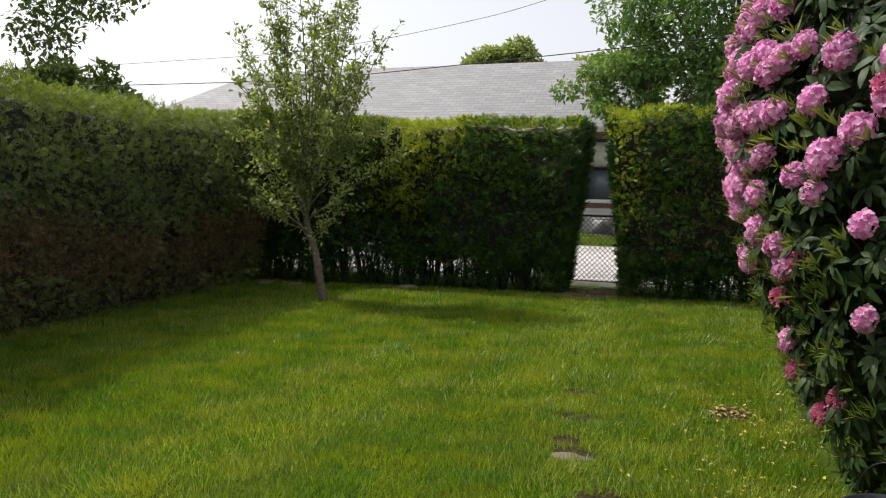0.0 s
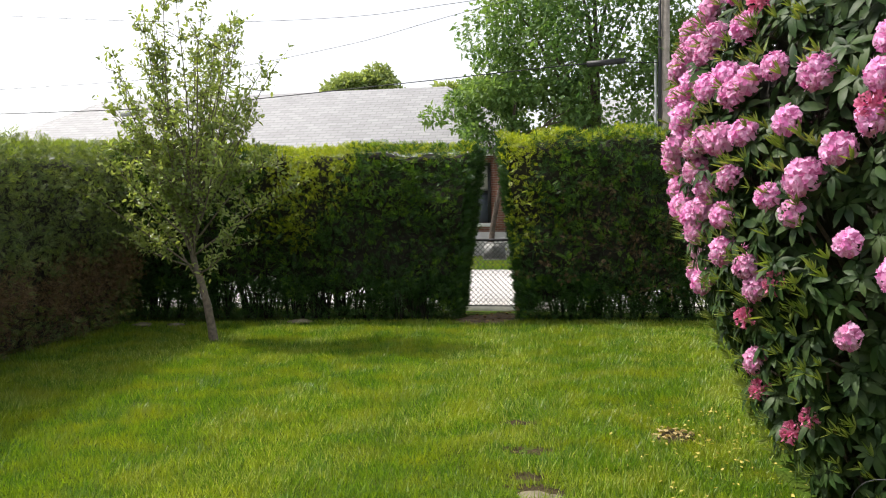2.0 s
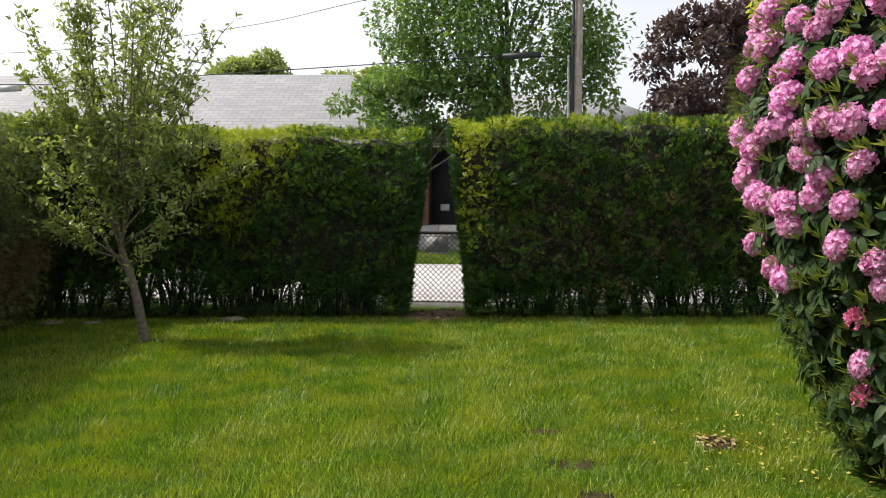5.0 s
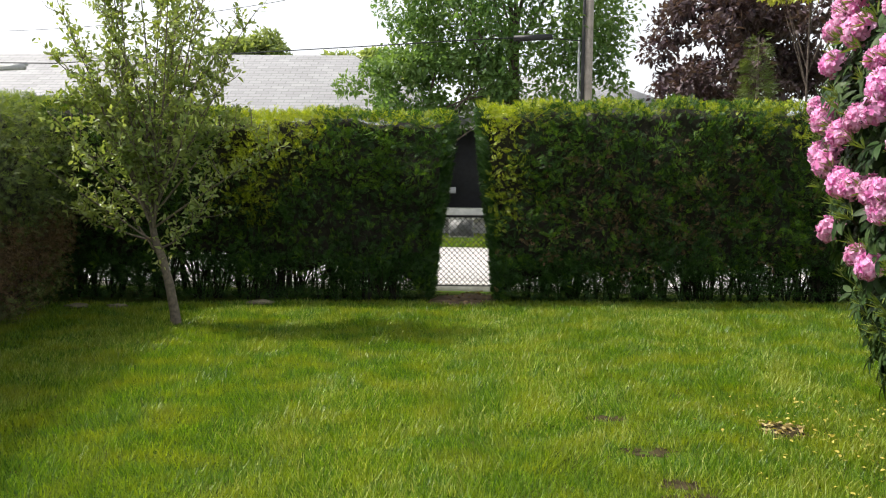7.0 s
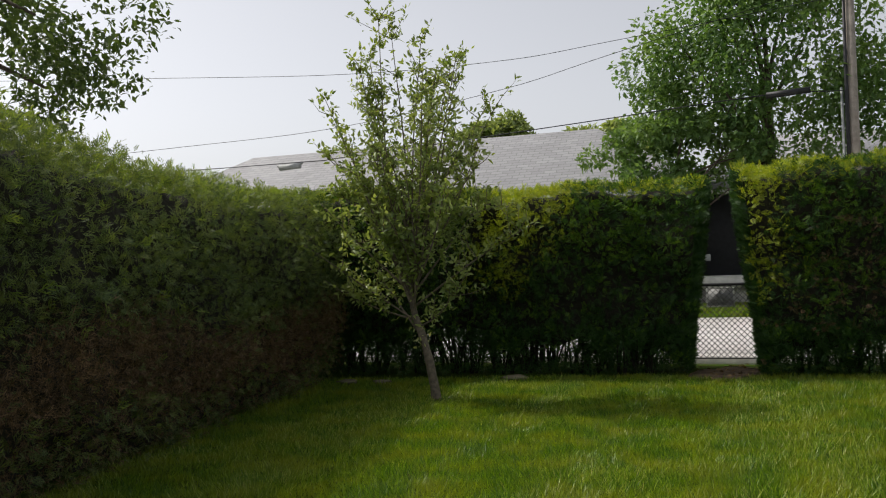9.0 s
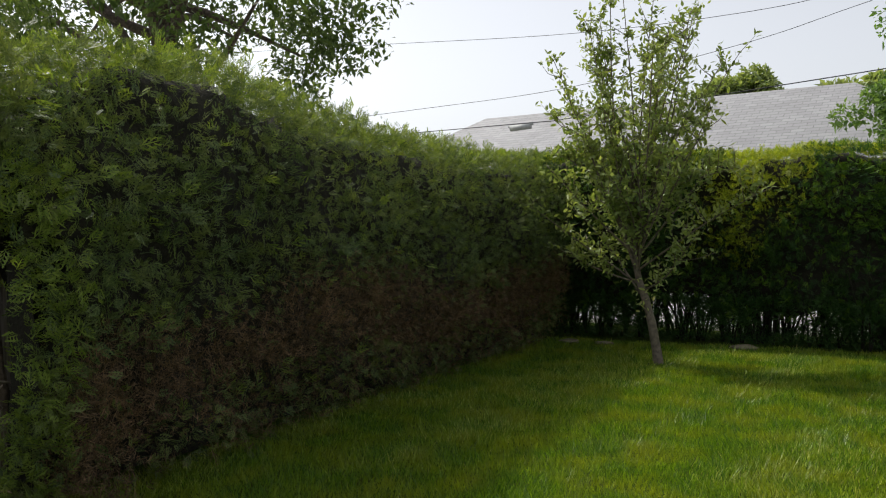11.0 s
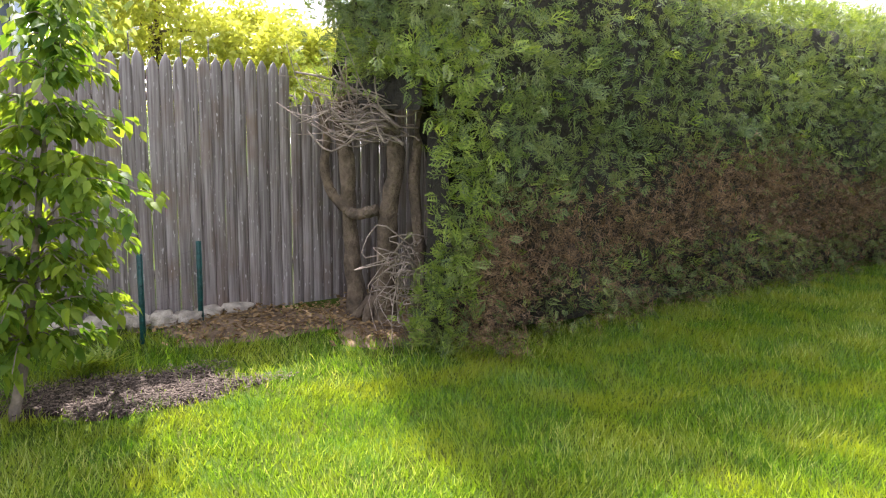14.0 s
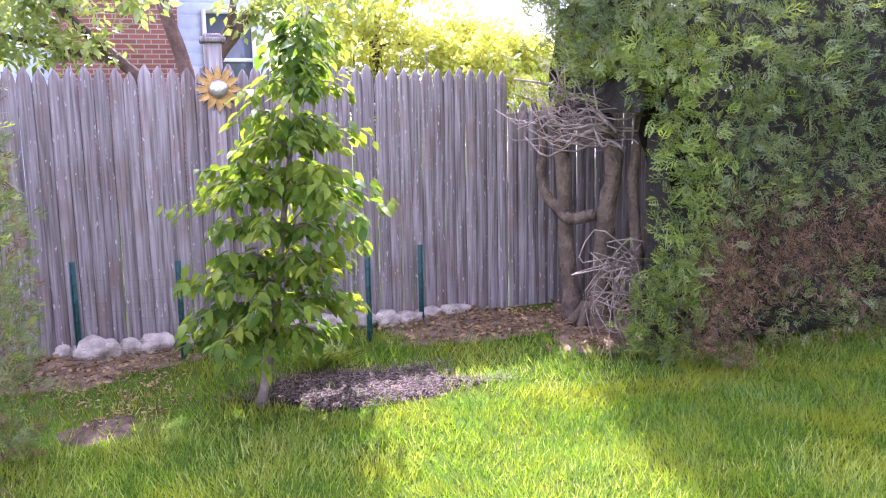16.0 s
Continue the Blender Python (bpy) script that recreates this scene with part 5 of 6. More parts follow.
broad_tree("maple_tree", "tall leafy green maple beyond the lane", (1.70, 25.2, 0), (0.16, 6.6), (3.7, 1.5, 3.9), 100, 20000, 0.18, M["maple"], M["bark"], 121, 0.95, 12)
broad_tree("maple_tree", "low spreading green maple boughs beside the pale roof", (-1.5, 24.9, 0), (0.10, 4.6), (2.7, 1.2, 1.2), 52, 8600, 0.16, M["maple"], M["bark"], 122, 0.48, 8, (0.9, 0))
broad_tree("purple_tree", "dark purple-leaved tree beyond the hedge", (10.2, 31.5, 0), (0.2, 6.3), (3.6, 3.0, 3.0), 50, 18000, 0.25, M["purple"], M["bark"], 123, 0.9, 8)
broad_tree("lime_tree", "bright yellow-green tree above the hedge", (11.0, 27.0, 0), (0.05, 8.1), (1.6, 1.4, 0.8), 14, 1900, 0.2, M["lime"], M["bark"], 124, 0.5, 5)
broad_tree("shade_tree", "large dark shade tree behind the arborvitae hedge", (-22.0, 17.2, 0), (0.45, 9.6), (7.6, 6.5, 5.0), 110, 19000, 0.24, M["dark_green"], M["bark"], 125, 1.2, 22)
broad_tree("shade_tree", "rounded dark green tree behind the hedge corner", (-22.5, 24.0, 0), (0.3, 4.2), (3.0, 2.6, 1.8), 30, 11000, 0.3, M["dark_green"], M["bark"], 126, 1.0, 6)
broad_tree("far_tree", "rounded green tree behind the grey roof", (-11.6, 46.0, 0), (0.3, 7.9), (2.2, 2.0, 1.5), 30, 12000, 0.28, M["far_green"], M["bark"], 127, 0.75, 5)
broad_tree("far_tree", "low green tree just above the grey roof", (-20.5, 46.0, 0), (0.3, 6.9), (3.0, 2.5, 1.3), 22, 8000, 0.4, M["far_green"], M["bark"], 128, 0.9, 5)
broad_tree("far_tree", "green tree behind the neighbouring roofs", (-6.0, 50.0, 0), (0.3, 7.4), (3.4, 2.5, 1.6), 22, 8000, 0.4, M["far_green"], M["bark"], 129, 1.0, 5)
broad_tree("lime_tree", "sunlit yellow-green tree behind the wooden fence", (-18.0, 3.7, 0), (0.14, 3.7), (2.3, 2.1, 1.6), 60, 22000, 0.12, M["lime"], M["bark"], 130, 0.5, 12)
broad_tree("lime_tree", "low sunlit yellow-green tree behind the wooden fence", (-16.5, 5.7, 0), (0.12, 2.5), (1.6, 1.3, 0.9), 34, 12000, 0.12, M["lime"], M["bark"], 131, 0.45, 8)
broad_tree("lime_tree", "sunlit yellow-green shrub behind the wooden fence", (-19.5, 2.0, 0), (0.06, 2.0), (1.8, 1.4, 0.9), 26, 9000, 0.12, M["lime"], M["bark"], 133, 0.5, 5)
broad_tree("lime_tree", "low sunlit yellow-green shrub behind the wooden fence", (-18.6, 5.2, 0), (0.06, 1.9), (1.6, 1.6, 0.8), 26, 9000, 0.12, M["lime"], M["bark"], 134, 0.5, 5)
broad_tree("lime_tree", "sunlit pale green bush behind the hedge end", (-16.0, 7.2, 0), (0.12, 2.2), (1.6, 1.3, 1.0), 26, 10000, 0.12, M["lime"], M["bark"], 132, 0.5, 6)


def conifer(label, base, height, radius, leaves, seed):
    tree = thing("conifer_tree", label, "tree")
    g = np.random.default_rng(seed)
    base = np.array(base, dtype=float)
    part("trunk", tube([base - (0, 0, 0.1), base + (0, 0, height * 0.97)], [radius * 0.08 + 0.01, 0.008], 7), M["bark"], tree)
    z = height * (1 - np.sqrt(g.uniform(0, 1, leaves))) * 0.97 + 0.1
    a = g.uniform(0, 6.28, leaves)
    r = radius * (1 - z / height) * g.uniform(0.35, 1.05, leaves) * (1 + 0.2 * np.sin(5 * a + 9 * z))
    d = np.c_[np.cos(a), np.sin(a), 0 * a]
    part("crown", scatter(SPRAY, base + d * r[:, None] + np.c_[0 * z, 0 * z, z], d + g.normal(0, 0.4, (leaves, 3)) + (0, 0, 0.1), g.normal(0, 0.4, (leaves, 3)) + (0, 0, 1), max(0.12, radius * 0.2) * g.uniform(0.7, 1.3, leaves)), M["conifer"], tree, "", "stuff")


conifer("olive green conifer in front of the purple tree", (8.6, 24.5, 0), 6.1, 1.5, 2600, 141)
for x, y, h in ((-10.6, 2.55, 2.42), (-10.4, 2.85, 2.46), (-10.5, 1.90, 2.5)):
    conifer("small pointed dark conifer behind the wooden fence", (x, y, 0), h, 0.32, 900, 142)


def leaning_tree():
    """The reddish-limbed tree between the fence and the blue house."""
    tree = thing("garden_tree", "reddish-brown limbed garden tree behind the wooden fence", "tree")
    g = np.random.default_rng(151)
    lines = [([(-9.4, -0.10, -0.1), (-9.4, -0.12, 1.2), (-9.4, -0.18, 2.0), (-9.3, -0.42, 2.9), (-9.1, -0.6, 3.8), (-8.9, -0.4, 4.8)], 0.11),
             ([(-9.4, -0.14, 1.7), (-9.3, 0.10, 2.15), (-9.1, 0.45, 2.6), (-8.9, 0.95, 3.3), (-8.7, 1.4, 4.2)], 0.09),
             ([(-9.3, 0.08, 2.1), (-9.1, 0.30, 2.6), (-9.0, 0.42, 3.3), (-8.8, 0.5, 4.4)], 0.05),
             ([(-9.4, -0.15, 1.3), (-9.3, -0.6, 1.9), (-9.1, -1.0, 2.3), (-8.9, -1.6, 2.9), (-8.7, -2.2, 3.6)], 0.08),
             ([(-9.2, -0.85, 2.15), (-9.0, -1.5, 2.3), (-8.8, -2.3, 2.5)], 0.04)]
    for i, (p, r) in enumerate(lines):
        part("trunk" if i == 0 else "limb", tube(smooth_line(p, 18), np.linspace(r, r * 0.4, 18), 9, 0.1, i), M["bark_red"], tree, smooth=True)
    c = [(-9.1 + g.normal(0, 0.6), g.uniform(-2.6, 1.6), g.uniform(3.6, 5.2)) for _ in range(20)]
    c += [(-8.9 + g.normal(0, 0.3), -1.6 + g.uniform(-0.9, 1.1), g.uniform(2.1, 3.0)) for _ in range(16)] + [(-8.8, 0.9 + g.uniform(-0.4, 0.7), g.uniform(2.3, 3.0)) for _ in range(6)]
    # upper clumps out of view, added to shade the lawn inside the fence
    c += [(-9.0 + g.normal(0, 0.7), g.uniform(-3.2, 0.6), g.uniform(5.2, 8.4)) for _ in range(44)]
    part("crown", leaf_cloud(c, np.r_[np.full(20, 0.6), np.full(22, 0.40), np.full(44, 0.62)], 26000, 152, 0.11, LEAF_LOW, 0.1), M["apple"], tree, "loose yellow-green leaves", "stuff")


leaning_tree()


# ---- wooden fence, stakes and stones ----
def fence_x(y):
    return -5.42 - 0.10 * y


FENCE_TURN = math.degrees(math.atan2(0.10, 1.0))


def picket_mesh(width, height, seed):
    """A half-round stockade board with a pointed head."""
    g = np.random.default_rng(seed)
    zs = [0, 0.4, 0.8, 1.2, height - 0.10, height - 0.045, height]
    ws = [1, 1, 1, 1, 1, 0.72, 0.10]
    prof = [(-0.5, 0.0), (-0.465, 0.8), (0, 1.0), (0.465, 0.8), (0.5, 0.0)]
    v, f = [], []
    bend = g.normal(0, 0.0015, len(zs))
    for z, w, b in zip(zs, ws, bend):
        for px, py in prof:
            v.append((py * 0.012, px * width * w + b, z))
    n = len(prof)
    for i in range(len(zs) - 1):
        for j in range(n):
            k = (j + 1) % n
            f.append((i * n + j, i * n + k, (i + 1) * n + k, (i + 1) * n + j))
    return mesh_of("picket", np.array(v), [np.array(f), np.array([[(len(zs) - 1) * n + j for j in range(n)]])])


def stockade(label, y0, y1, height, seed, x_off=0.0):
    fence = thing("wooden_fence", label, "fence", (fence_x(y0) + x_off, y0, 0))
    g = np.random.default_rng(seed)
    shapes = [picket_mesh(0.0895, height, seed + i) for i in range(5)]
    for me in shapes:
        me.materials.append(M["fence"])
    y = y0
    while y < y1:
        ob = put("picket", shapes[g.integers(5)], None, fence)
        ob.matrix_basis = pose(fence_x(y) - fence_x(y0), y - y0, -0.02 + g.normal(0, 0.012), g.normal(0, 0.06), 0, FENCE_TURN + g.normal(0, 1.2))
        y += 0.088 + (0.005 if g.uniform() < 0.14 else 0)
    for z in (0.35, height * 0.52, height - 0.3):
        if z < height - 0.1:
            L = y1 - y0
            part("rail", tube([(-0.045, 0, z), (fence_x(y1) - fence_x(y0) - 0.045, L, z)], [0.035, 0.035], 6), M["fence"], fence)
    return fence


stockade("weathered grey stockade fence of pointed boards", -4.6, 2.24, 1.91, 161)
stockade("lower weathered grey board fence behind the old trunks", 2.26, 4.6, 1.66, 171, -0.02)

post = thing("fence_post", "square weathered wooden fence post with a flat cap", "post", (fence_x(0.02) + 0.085, 0.02, 0))
part("shaft", box(-0.055, -0.055, -0.1, 0.055, 0.055, 2.04, 0.006), M["fence"], post)
part("cap", join(box(-0.085, -0.085, 2.04, 0.085, 0.085, 2.075, 0.008), box(-0.06, -0.06, 2.07, 0.06, 0.06, 2.10, 0.012)), M["fence"], post)


def sun_ornament():
    """A metal sun with leaf-shaped gilt rays, hung on the post."""
    orn = thing("sun_ornament", "metal sun wall ornament with gilded pointed rays on the post", "wall ornament", (fence_x(0.02) + 0.16, 0.04, 1.74))
    petal = leaf_shape(0.42, 0.10, 0.0, 4)
    n = 12
    a = np.arange(n) * 2 * np.pi / n
    for k in range(n):
        d = np.array([[0, math.cos(a[k]), math.sin(a[k])]])
        part("ray", scatter(petal, d * 0.04, d, np.array([[1.0, 0, 0]]), 0.115), M["gold"], orn)
        b = a[k] + np.pi / n
        e = np.array([[-0.006, math.cos(b), math.sin(b)]])
        part("back_ray", tube([e[0] * 0.04, e[0] * 0.145], [0.006, 0.002], 5), M["black"], orn, "thin dark metal ray")
    part("face", lump((0.012, 0, 0), (0.030, 0.062, 0.062), 2, 0.03), M["silver"], orn, "domed silver disc", smooth=True)
    part("rim", tube([(0.01, 0.064 * math.cos(t), 0.064 * math.sin(t)) for t in np.linspace(0, 2 * np.pi, 25)], 0.006, 6), M["gold"], orn)


sun_ornament()


def stake(x, y, h):
    """A green steel U-post with its anchor studs."""
    ob = thing("garden_stake", "dark green steel garden stake by the fence", "stake", (x, y, 0), "green stakes along the bed")
    part("post", join(box(-0.003, -0.018, -0.1, 0.003, 0.018, h, 0.001), box(0.0035, -0.018, -0.1, 0.016, -0.013, h, 0.001), box(0.0035, 0.013, -0.1, 0.016, 0.018, h, 0.001)), M["stake"], ob)
    for z in np.arange(0.15, h - 0.03, 0.12):
        part("stud", box(0.0165, -0.004, z, 0.026, 0.004, z + 0.018), M["stake"], ob)


for x, y, h in ((-5.18, -0.93, 0.66), (-4.98, -0.28, 0.66), (-5.02, 0.95, 0.60), (-5.40, 1.42, 0.60)):
    stake(x, y, h)
netting = []
for z in np.arange(0.05, 0.58, 0.05):
    for a, b in (((-5.17, -0.93), (-4.97, -0.28)), ((-4.97, -0.28), (-5.01, 0.95)), ((-5.01, 0.95), (-5.39, 1.42))):
        netting.append(tube([(a[0] + 0.02, a[1], z), ((a[0] + b[0]) / 2 + 0.03, (a[1] + b[1]) / 2, z - 0.01), (b[0] + 0.02, b[1], z)], 0.0006, 3))
tagged(part("wire_netting", join(*netting), M["wire"]), "thin sagging wire netting between the green stakes", "netting")

stones = [(-5.15, -0.82, 0.14, 0.10), (-5.22, -0.62, 0.08, 0.07), (-5.23, -0.46, 0.11, 0.08), (-5.30, -0.22, 0.10, 0.09), (-5.28, -1.04, 0.06, 0.05), (-5.34, -1.16, 0.06, 0.05),
          (-5.40, 0.98, 0.10, 0.07), (-5.38, 1.16, 0.10, 0.075), (-5.42, 1.33, 0.12, 0.055), (-5.50, 1.50, 0.11, 0.055), (-5.58, 1.72, 0.14, 0.05), (-5.32, 0.10, 0.12, 0.08), (-5.34, 0.40, 0.13, 0.08), (-5.36, 0.70, 0.12, 0.08)]
for i, (x, y, r, h) in enumerate(stones):
    tagged(part("field_stone", lump((0, 0, 0), (r * 0.75, r, h), i, 0.42, 3, 1.9), M["stone"], smooth=True), "rounded pale field stone at the foot of the fence", "stone", "row of edging stones").location = (x, y, h * 0.55 + 0.015)
for i, (x, y, r) in enumerate([(-2.2, 10.72, 0.11), (-4.35, 10.25, 0.09), (-3.9, 10.35, 0.08)]):
    tagged(part("field_stone", lump((0, 0, 0), (r * 1.5, r, r * 0.4), i + 30, 0.35, 3), M["slab"], smooth=True), "grey stone lying under the yew hedge", "stone").location = (x, y, r * 0.3)


# ---- chain-link fence in the gap ----
def chain_link(x0, x1, y, h):
    fence = thing("chain_link_fence", "galvanised chain-link fence with a dark top rail", "fence")
    wires, pitch = [], 0.078
    low = 0.10
    for k in range(int((x1 - x0 + h) / pitch) + 1):
        for s in (1, -1):
            xa = x0 + k * pitch - (h if s > 0 else 0)
            xb = xa + s * (h - low)
            za, zb = low, h
            lo, hi = max(x0, min(xa, xb)), min(x1, max(xa, xb))
            if hi - lo < 0.02:
                continue
            p = [(x, y + 0.003 * s, za + (x - xa) / (xb - xa) * (zb - za)) for x in (lo, hi)]
            wires.append(tube(p, 0.0046, 4))
    part("mesh", join(*wires), M["wire"], fence, "diamond wire mesh", "stuff")
    part("top_rail", tube([(x0, y, h), (x1, y, h)], [0.021, 0.021], 10), M["black"], fence, "dark top rail", smooth=True)
    part("bottom_rail", tube([(x0, y, low), (x1, y, low)], [0.008, 0.008], 8), M["wire"], fence, smooth=True)
    for x in np.arange(x0, x1 + 0.1, 1.92):
        part("post", tube([(x, y + 0.03, -0.2), (x, y + 0.03, h + 0.03)], [0.026, 0.026], 10), M["wire"], fence, smooth=True)


chain_link(-6.0, 9.5, 12.36, 1.12)

# ---- far side of the lane ----
g9 = np.random.default_rng(181)
nv = 26000
vx, vy = g9.uniform(-4.5, 4.5, nv), g9.uniform(20.9, 25.6, nv)
va = g9.uniform(0, 6.28, nv)
tagged(part("verge_grass", scatter(LEAF_LOW, np.c_[vx, vy, 0 * vx], np.c_[np.cos(va) * 0.5, np.sin(va) * 0.5, np.ones(nv)], np.c_[np.cos(va), np.sin(va), 0 * va], 0.13 * g9.uniform(0.5, 1.3, nv)), M["grass"]), "rough grass verge along the far house", "grass", kind="stuff")

house = thing("house", "low brick house with a pale grey hipped roof", "house", (-9.0, 26.0, 0))


def on_house(name, shape, material, label="", smooth=False, parent=house):
    v, f = shape
    return part(name, (np.asarray(v) - np.array([-9.0, 26.0, 0]), f), material, parent, label, smooth=smooth)


def wall_with_hole(x0, x1, y0, y1, z0, z1, hx0, hx1, hz0, hz1):
    return join(box(x0, y0, z0, hx0, y1, z1), box(hx1, y0, z0, x1, y1, z1), box(hx0, y0, z0, hx1, y1, hz0), box(hx0, y0, hz1, hx1, y1, z1))


on_house("foundation", box(-19.5, 25.9, -0.2, -0.3, 26.3, 0.86), M["concrete"], "pale concrete foundation")
on_house("wall", wall_with_hole(-19.4, -0.62, 26.0, 26.25, 0.87, 3.36, -2.75, -1.58, 1.15, 3.05), M["brick"], "red-brown brick wall")
on_house("wall", box(-19.4, 26.26, 0.87, -19.15, 33.8, 3.36), M["brick"], "red-brown brick wall")
on_house("wall", box(-0.9, 26.26, 0.87, -0.65, 33.8, 3.36), M["brick"], "red-brown brick wall")
on_house("wall", box(-19.4, 33.81, -0.2, -0.6, 34.06, 3.36), M["brick"], "red-brown brick wall")
win = on_house("window", join(box(-2.75, 25.95, 1.15, -2.66, 26.2, 3.05), box(-1.67, 25.95, 1.15, -1.58, 26.2, 3.05), box(-2.66, 25.95, 2.96, -1.67, 26.2, 3.05), box(-2.66, 25.96, 2.12, -1.67, 26.1, 2.18)), M["black"], "dark window frame")
on_house("pane", box(-2.66, 26.12, 1.15, -1.67, 26.14, 2.12), M["glass"], parent=win)
on_house("blind", box(-2.66, 26.10, 2.18, -1.67, 26.12, 2.96), M["blind"], "pale drawn blind", parent=win)
on_house("sill", box(-2.85, 25.86, 1.03, -1.48, 26.2, 1.145, 0.01), M["trim"], "white window sill", parent=win)
eave, ridge = 3.36, 6.12
on_house("roof", (np.array([(-22.0, 25.4, eave), (0.6, 25.4, eave), (0.6, 34.6, eave), (-22.0, 34.6, eave), (-17.7, 30, ridge), (-3.7, 30, ridge)]), [np.array([[0, 1, 5, 4], [2, 3, 4, 5]]), np.array([[1, 2, 5], [3, 0, 4]])]), M["roof"], "pale grey shingle roof")
on_house("soffit", box(-21.95, 25.42, 3.30, 0.55, 34.55, 3.355), M["trim"], "white eaves")
on_house("gutter", box(-22.0, 25.30, 3.24, 0.6, 25.41, 3.36, 0.02), M["trim"])

# added wall section under the maple, deep shade painted in near black
annex = thing("garage", "wall beside the brick house, its deep shade painted near black", "garage", (1.6, 26.6, 0))
part("wall", box(-2.15, -0.15, 0.88, 2.6, 0.1, 3.4), M["wall_shade"], annex)
part("foundation", box(-2.15, -0.35, -0.2, 2.6, 0.1, 0.87), M["concrete"], annex)
part("ledge", box(-1.88, -0.75, 0.55, 2.6, -0.36, 0.86, 0.02), M["kerb"], annex, "pale stone ledge")
part("roof", box(-2.13, -1.6, 3.41, 2.9, 3.5, 3.55), M["roof"], annex)
part("side_wall", box(2.35, 0.11, -0.2, 2.6, 3.4, 3.4), M["wall_shade"], annex)
meter = tagged(part("meter_box", box(-0.14, -0.06, -0.1, 0.14, 0.0, 0.1, 0.01), M["grey"]), "small grey metal meter box on the dark wall", "meter box")
meter.location = (-0.12, 26.44, 1.42)


panel = thing("metal_sign", "small grey metal sign with a pale frame on the chain-link fence", "sign", (0.36, 12.43, 0.94))
part("frame", join(box(-0.185, 0, -0.135, -0.165, 0.02, 0.135, 0.003), box(0.165, 0, -0.135, 0.185, 0.02, 0.135, 0.003), box(-0.165, 0, 0.115, 0.165, 0.02, 0.135, 0.003), box(-0.165, 0, -0.135, 0.165, 0.02, -0.115, 0.003)), M["trim"], panel, "pale frame")
part("sheet", box(-0.165, 0.006, -0.115, 0.165, 0.014, 0.115), M["grey"], panel)

second = thing("house", "further house with a pale grey roof", "house", (4.0, 36.0, 0))
part("wall", box(-4.2, 0, -0.2, 5.8, 5, 4.4), M["siding"], second)
part("roof", (np.array([(-5.0, -0.6, 4.4), (6.6, -0.6, 4.4), (6.6, 5.6, 4.4), (-5.0, 5.6, 4.4), (-2.0, 2.5, 6.5), (2.2, 2.5, 6.5)]), [np.array([[0, 1, 5, 4], [2, 3, 4, 5], [3, 2, 1, 0]]), np.array([[1, 2, 5], [3, 0, 4]])]), M["roof"], second)

pole = thing("utility_pole", "weathered wooden utility pole with cable risers", "utility pole", (3.62, 23.3, 0))
part("shaft", tube([(0, 0, -0.5), (0, 0, 4.5), (0.02, 0, 10.0)], [0.15, 0.135, 0.11], 14, 0.02), M["pole"], pole, smooth=True)
part("riser", tube([(-0.24, -0.05, 0), (-0.25, -0.05, 5.6)], [0.035, 0.035], 8), M["grey"], pole, "grey cable conduit", smooth=True)
part("cable", tube([(-0.14, -0.12, 0), (-0.15, -0.12, 4.9), (-0.12, -0.12, 9.0)], [0.05, 0.05, 0.03], 8), M["black"], pole, "dark cable", smooth=True)

WIRES = [("overhead_wire", [(-30, 22, 8.9), (-17.3, 22, 7.75), (-10, 22, 7.10), (-5.1, 22, 6.95), (-2.1, 22, 7.13), (3.55, 23.2, 7.9)], 0.008),
         ("overhead_wire", [(-26, 22, 5.3), (-15.6, 22, 5.42), (-10, 22, 5.57), (-5.1, 22, 6.17), (-2.1, 22, 6.80), (3.55, 23.2, 8.3)], 0.008),
         ("overhead_wire", [(-26, 22, 4.75), (-12.1, 22, 4.66), (-9.7, 22, 4.70), (-2.8, 22, 5.10), (1.5, 22, 5.36), (3.5, 23.2, 5.5)], 0.014)]
for name, pts, r in WIRES:
    tagged(part(name, tube(smooth_line(pts, 50), r, 5), M["black"], smooth=True), "dark sagging overhead wire along the lane", "wire", "overhead wires")
splice = tagged(part("cable_splice", join(tube([(-0.34, 0, -0.09), (0.34, 0, -0.06)], [0.085, 0.085], 10), tube([(-0.42, 0, -0.03), (0.42, 0, 0)], [0.03, 0.03], 8)), M["grey"], smooth=True), "grey splice case hanging on the cable", "cable splice")
splice.location = (-11.6, 22, 4.62)
splice2 = tagged(part("cable_splice", tube([(-0.5, 0, 0), (0.5, 0.05, 0.06)], [0.08, 0.08], 10), M["black"], smooth=True), "black splice case on the cable by the maple", "cable splice")
splice2.location = (2.05, 22.2, 5.38)

# ---- blue house behind the wooden fence ----
blue = thing("house", "pale blue sided house with a brick chimney", "house", (-14.0, -2.0, 0))
part("wall", box(-6, -6.0, -0.2, 0.0, 3.05, 5.6), M["siding"], blue)
for z in np.arange(0.2, 5.5, 0.2):
    part("clapboard", (np.array([(0.004, -6.0, z), (0.03, -6.0, z - 0.012), (0.004, -6.0, z - 0.19), (0.004, 3.05, z), (0.03, 3.05, z - 0.012), (0.004, 3.05, z - 0.19)]), [np.array([[0, 3, 4, 1], [1, 4, 5, 2]])]), M["siding"], blue)
part("chimney", box(0.04, -0.15, -0.2, 0.55, 1.68, 7.2), M["chimney"], blue, "orange-red brick chimney")
part("roof", (np.array([(-6.5, -6.5, 5.6), (0.6, -6.5, 5.6), (0.6, 3.6, 5.6), (-6.5, 3.6, 5.6), (-3, -6.5, 7.6), (-3, 3.6, 7.6)]), [np.array([[1, 2, 5, 4], [3, 0, 4, 5], [0, 3, 2, 1]]), np.array([[0, 1, 4], [2, 3, 5]])]), M["roof"], blue)
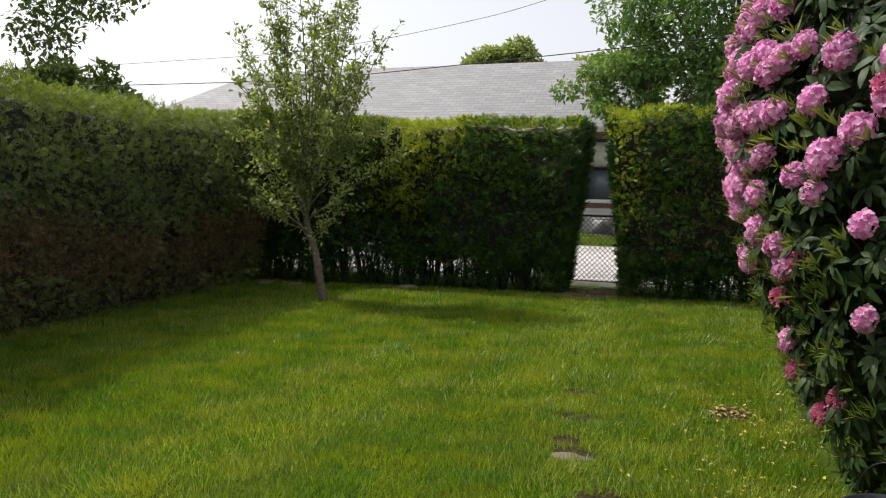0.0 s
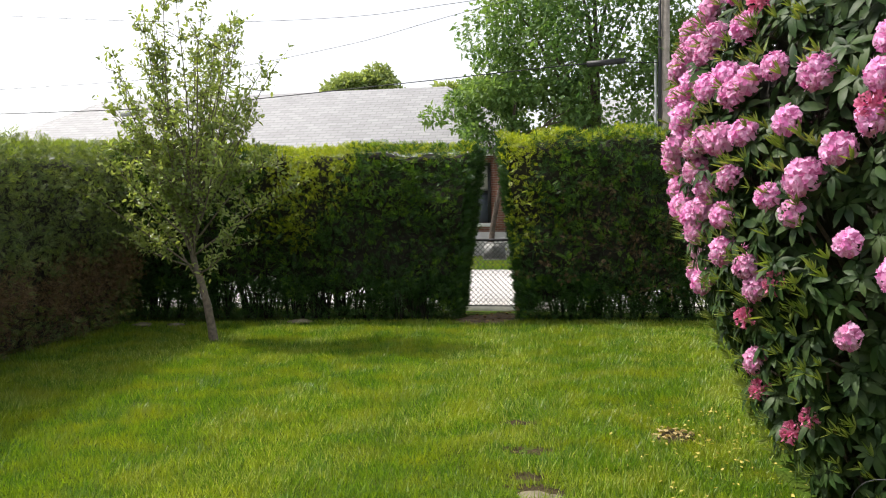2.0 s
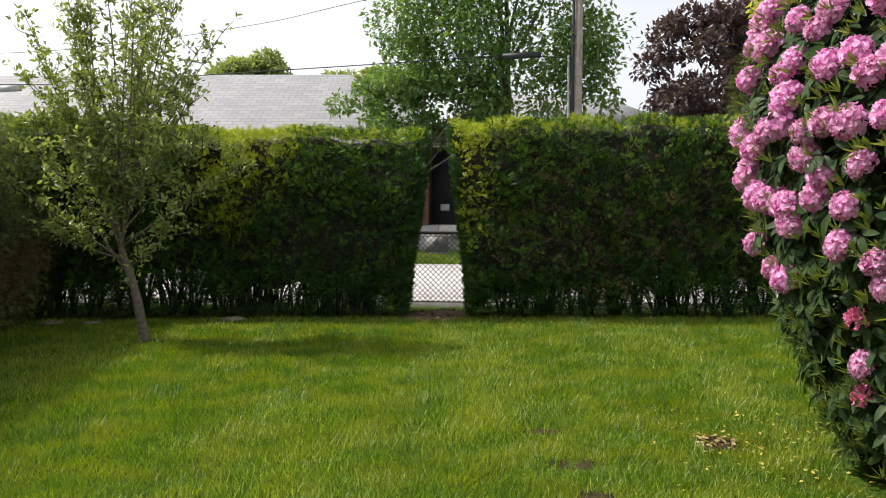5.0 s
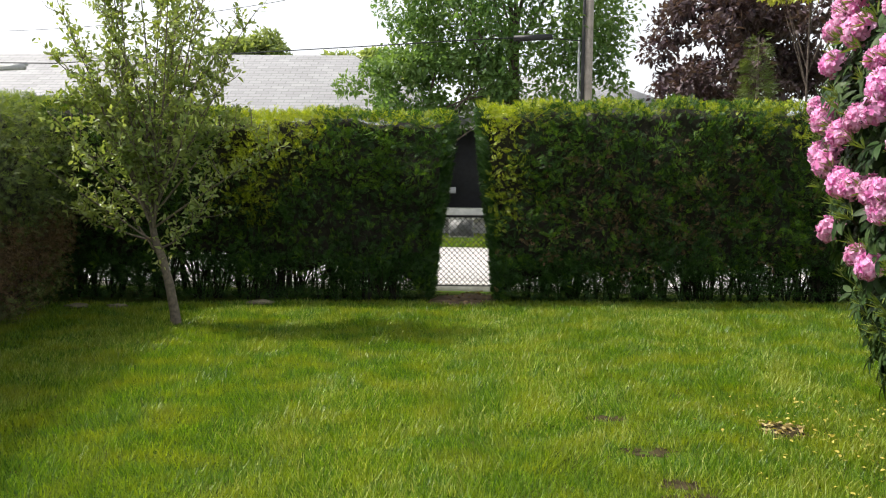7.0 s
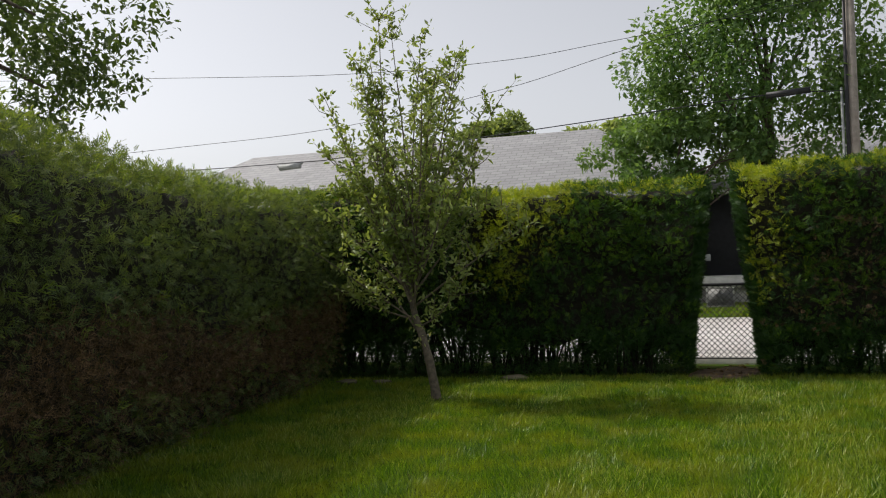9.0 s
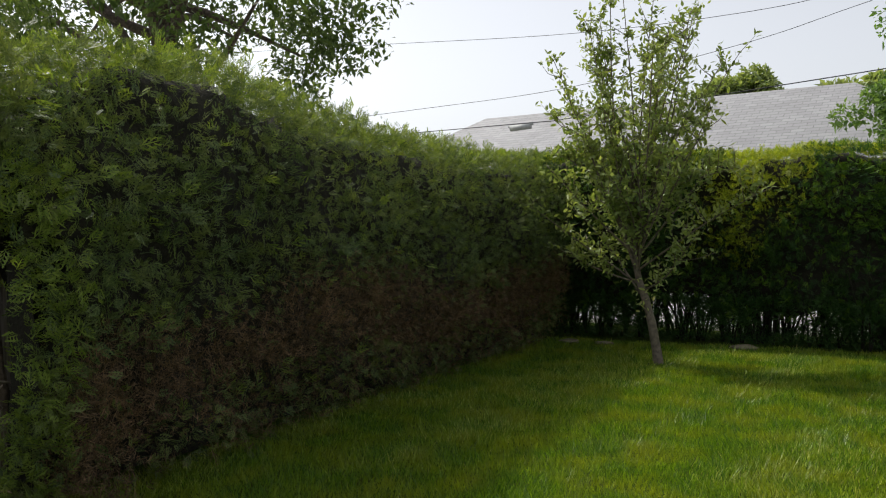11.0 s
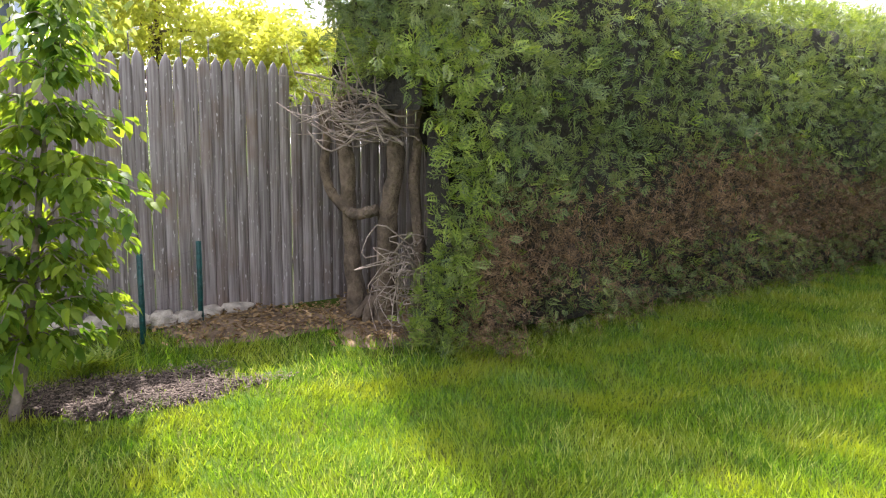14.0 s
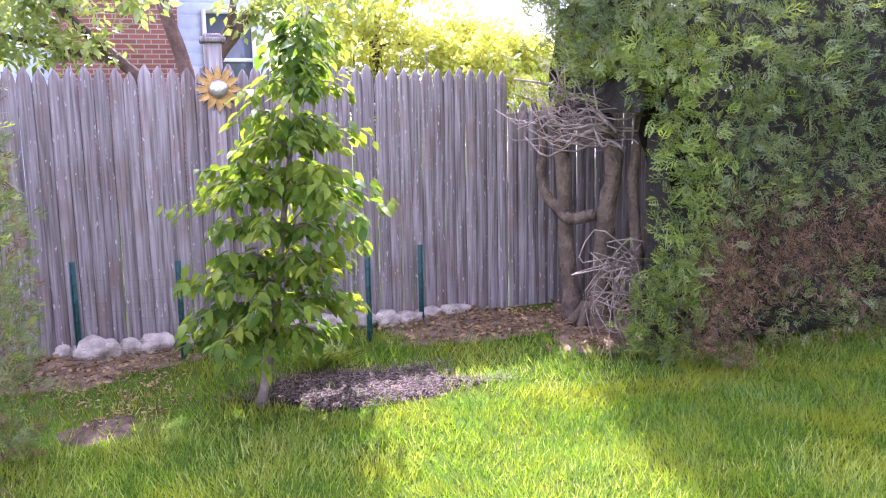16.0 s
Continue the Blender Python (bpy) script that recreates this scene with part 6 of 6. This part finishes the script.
for y0 in (2.05, -2.2):
    w = part("window", join(box(0.035, y0, 1.7, 0.10, y0 + 0.07, 3.3), box(0.035, y0 + 0.78, 1.7, 0.10, y0 + 0.85, 3.3), box(0.035, y0 + 0.07, 3.23, 0.10, y0 + 0.78, 3.3), box(0.035, y0 + 0.07, 1.7, 0.12, y0 + 0.78, 1.78), box(0.035, y0 + 0.07, 2.46, 0.09, y0 + 0.78, 2.52)), M["trim"], blue, "white window frame")
    part("pane", box(0.036, y0 + 0.07, 1.78, 0.05, y0 + 0.78, 3.23), M["glass"], w)


# ---- flower pot and wire edging ----
def lathe(profile, sides=28):
    a = np.linspace(0, 2 * np.pi, sides, endpoint=False)
    v = np.concatenate([np.c_[r * np.cos(a), r * np.sin(a), np.full(sides, z)] for r, z in profile])
    f = [(i * sides + j, i * sides + (j + 1) % sides, (i + 1) * sides + (j + 1) % sides, (i + 1) * sides + j) for i in range(len(profile) - 1) for j in range(sides)]
    return v, [np.array(f)]


pot = thing("flower_pot", "dark grey plastic flower pot filled with soil", "flower pot", (3.21, 3.05, 0.02))
part("body", lathe([(0.0, 0.0), (0.135, 0.0), (0.14, 0.01), (0.172, 0.26), (0.176, 0.265), (0.192, 0.268), (0.197, 0.275), (0.199, 0.315), (0.195, 0.322), (0.186, 0.320), (0.178, 0.27)]), M["pot"], pot, smooth=True)
part("soil", lathe([(0.178, 0.272), (0.15, 0.285), (0.09, 0.295), (0.04, 0.288), (0.0, 0.292)]), M["potting"], pot, "reddish-brown potting soil", smooth=True)
gp = np.random.default_rng(191)
pr, pa = 0.165 * np.sqrt(gp.uniform(0, 1, 260)), gp.uniform(0, 6.28, 260)
part("soil_crumbs", flat_bits(np.c_[pr * np.cos(pa), pr * np.sin(pa), 0.29 + 0.008 * gp.uniform(0, 1, 260)], CHIP, 0.011, 192, 0.6), M["potting"], pot, "", "stuff")

edging = thing("wire_edging", "dark scalloped wire garden edging round the bush foot", "garden edging")
for i in range(5):
    a = radians(229 + i * 8.5)
    c = RC + 1.76 * np.array([math.cos(a), math.sin(a)])
    t = np.array([-math.sin(a), math.cos(a)])
    w, h = 0.17, 0.42 + 0.06 * (i % 2)
    for s in (1.0, 0.6):
        p = [(*(c - t * w * s), -0.05), (*(c - t * w * s), h * s * 0.6)] + [(*(c - t * w * s * math.cos(u)), h * s * 0.6 + h * s * 0.4 * math.sin(u)) for u in np.linspace(0.2, np.pi - 0.2, 12)] + [(*(c + t * w * s), h * s * 0.6), (*(c + t * w * s), -0.05)]
        part("hoop", tube(p, 0.0032, 6), M["black"], edging, smooth=True)

# ---- plain board fence closing the garden behind the walk ----
closing = thing("back_fence", "plain weathered board fence closing the garden", "fence", kind="structure")
part("panel", box(-9, -9.1, -0.1, 14, -9.0, 1.9), M["fence"], closing)
part("panel", box(14.0, -9.0, -0.1, 14.1, 12.3, 1.9), M["fence"], closing)
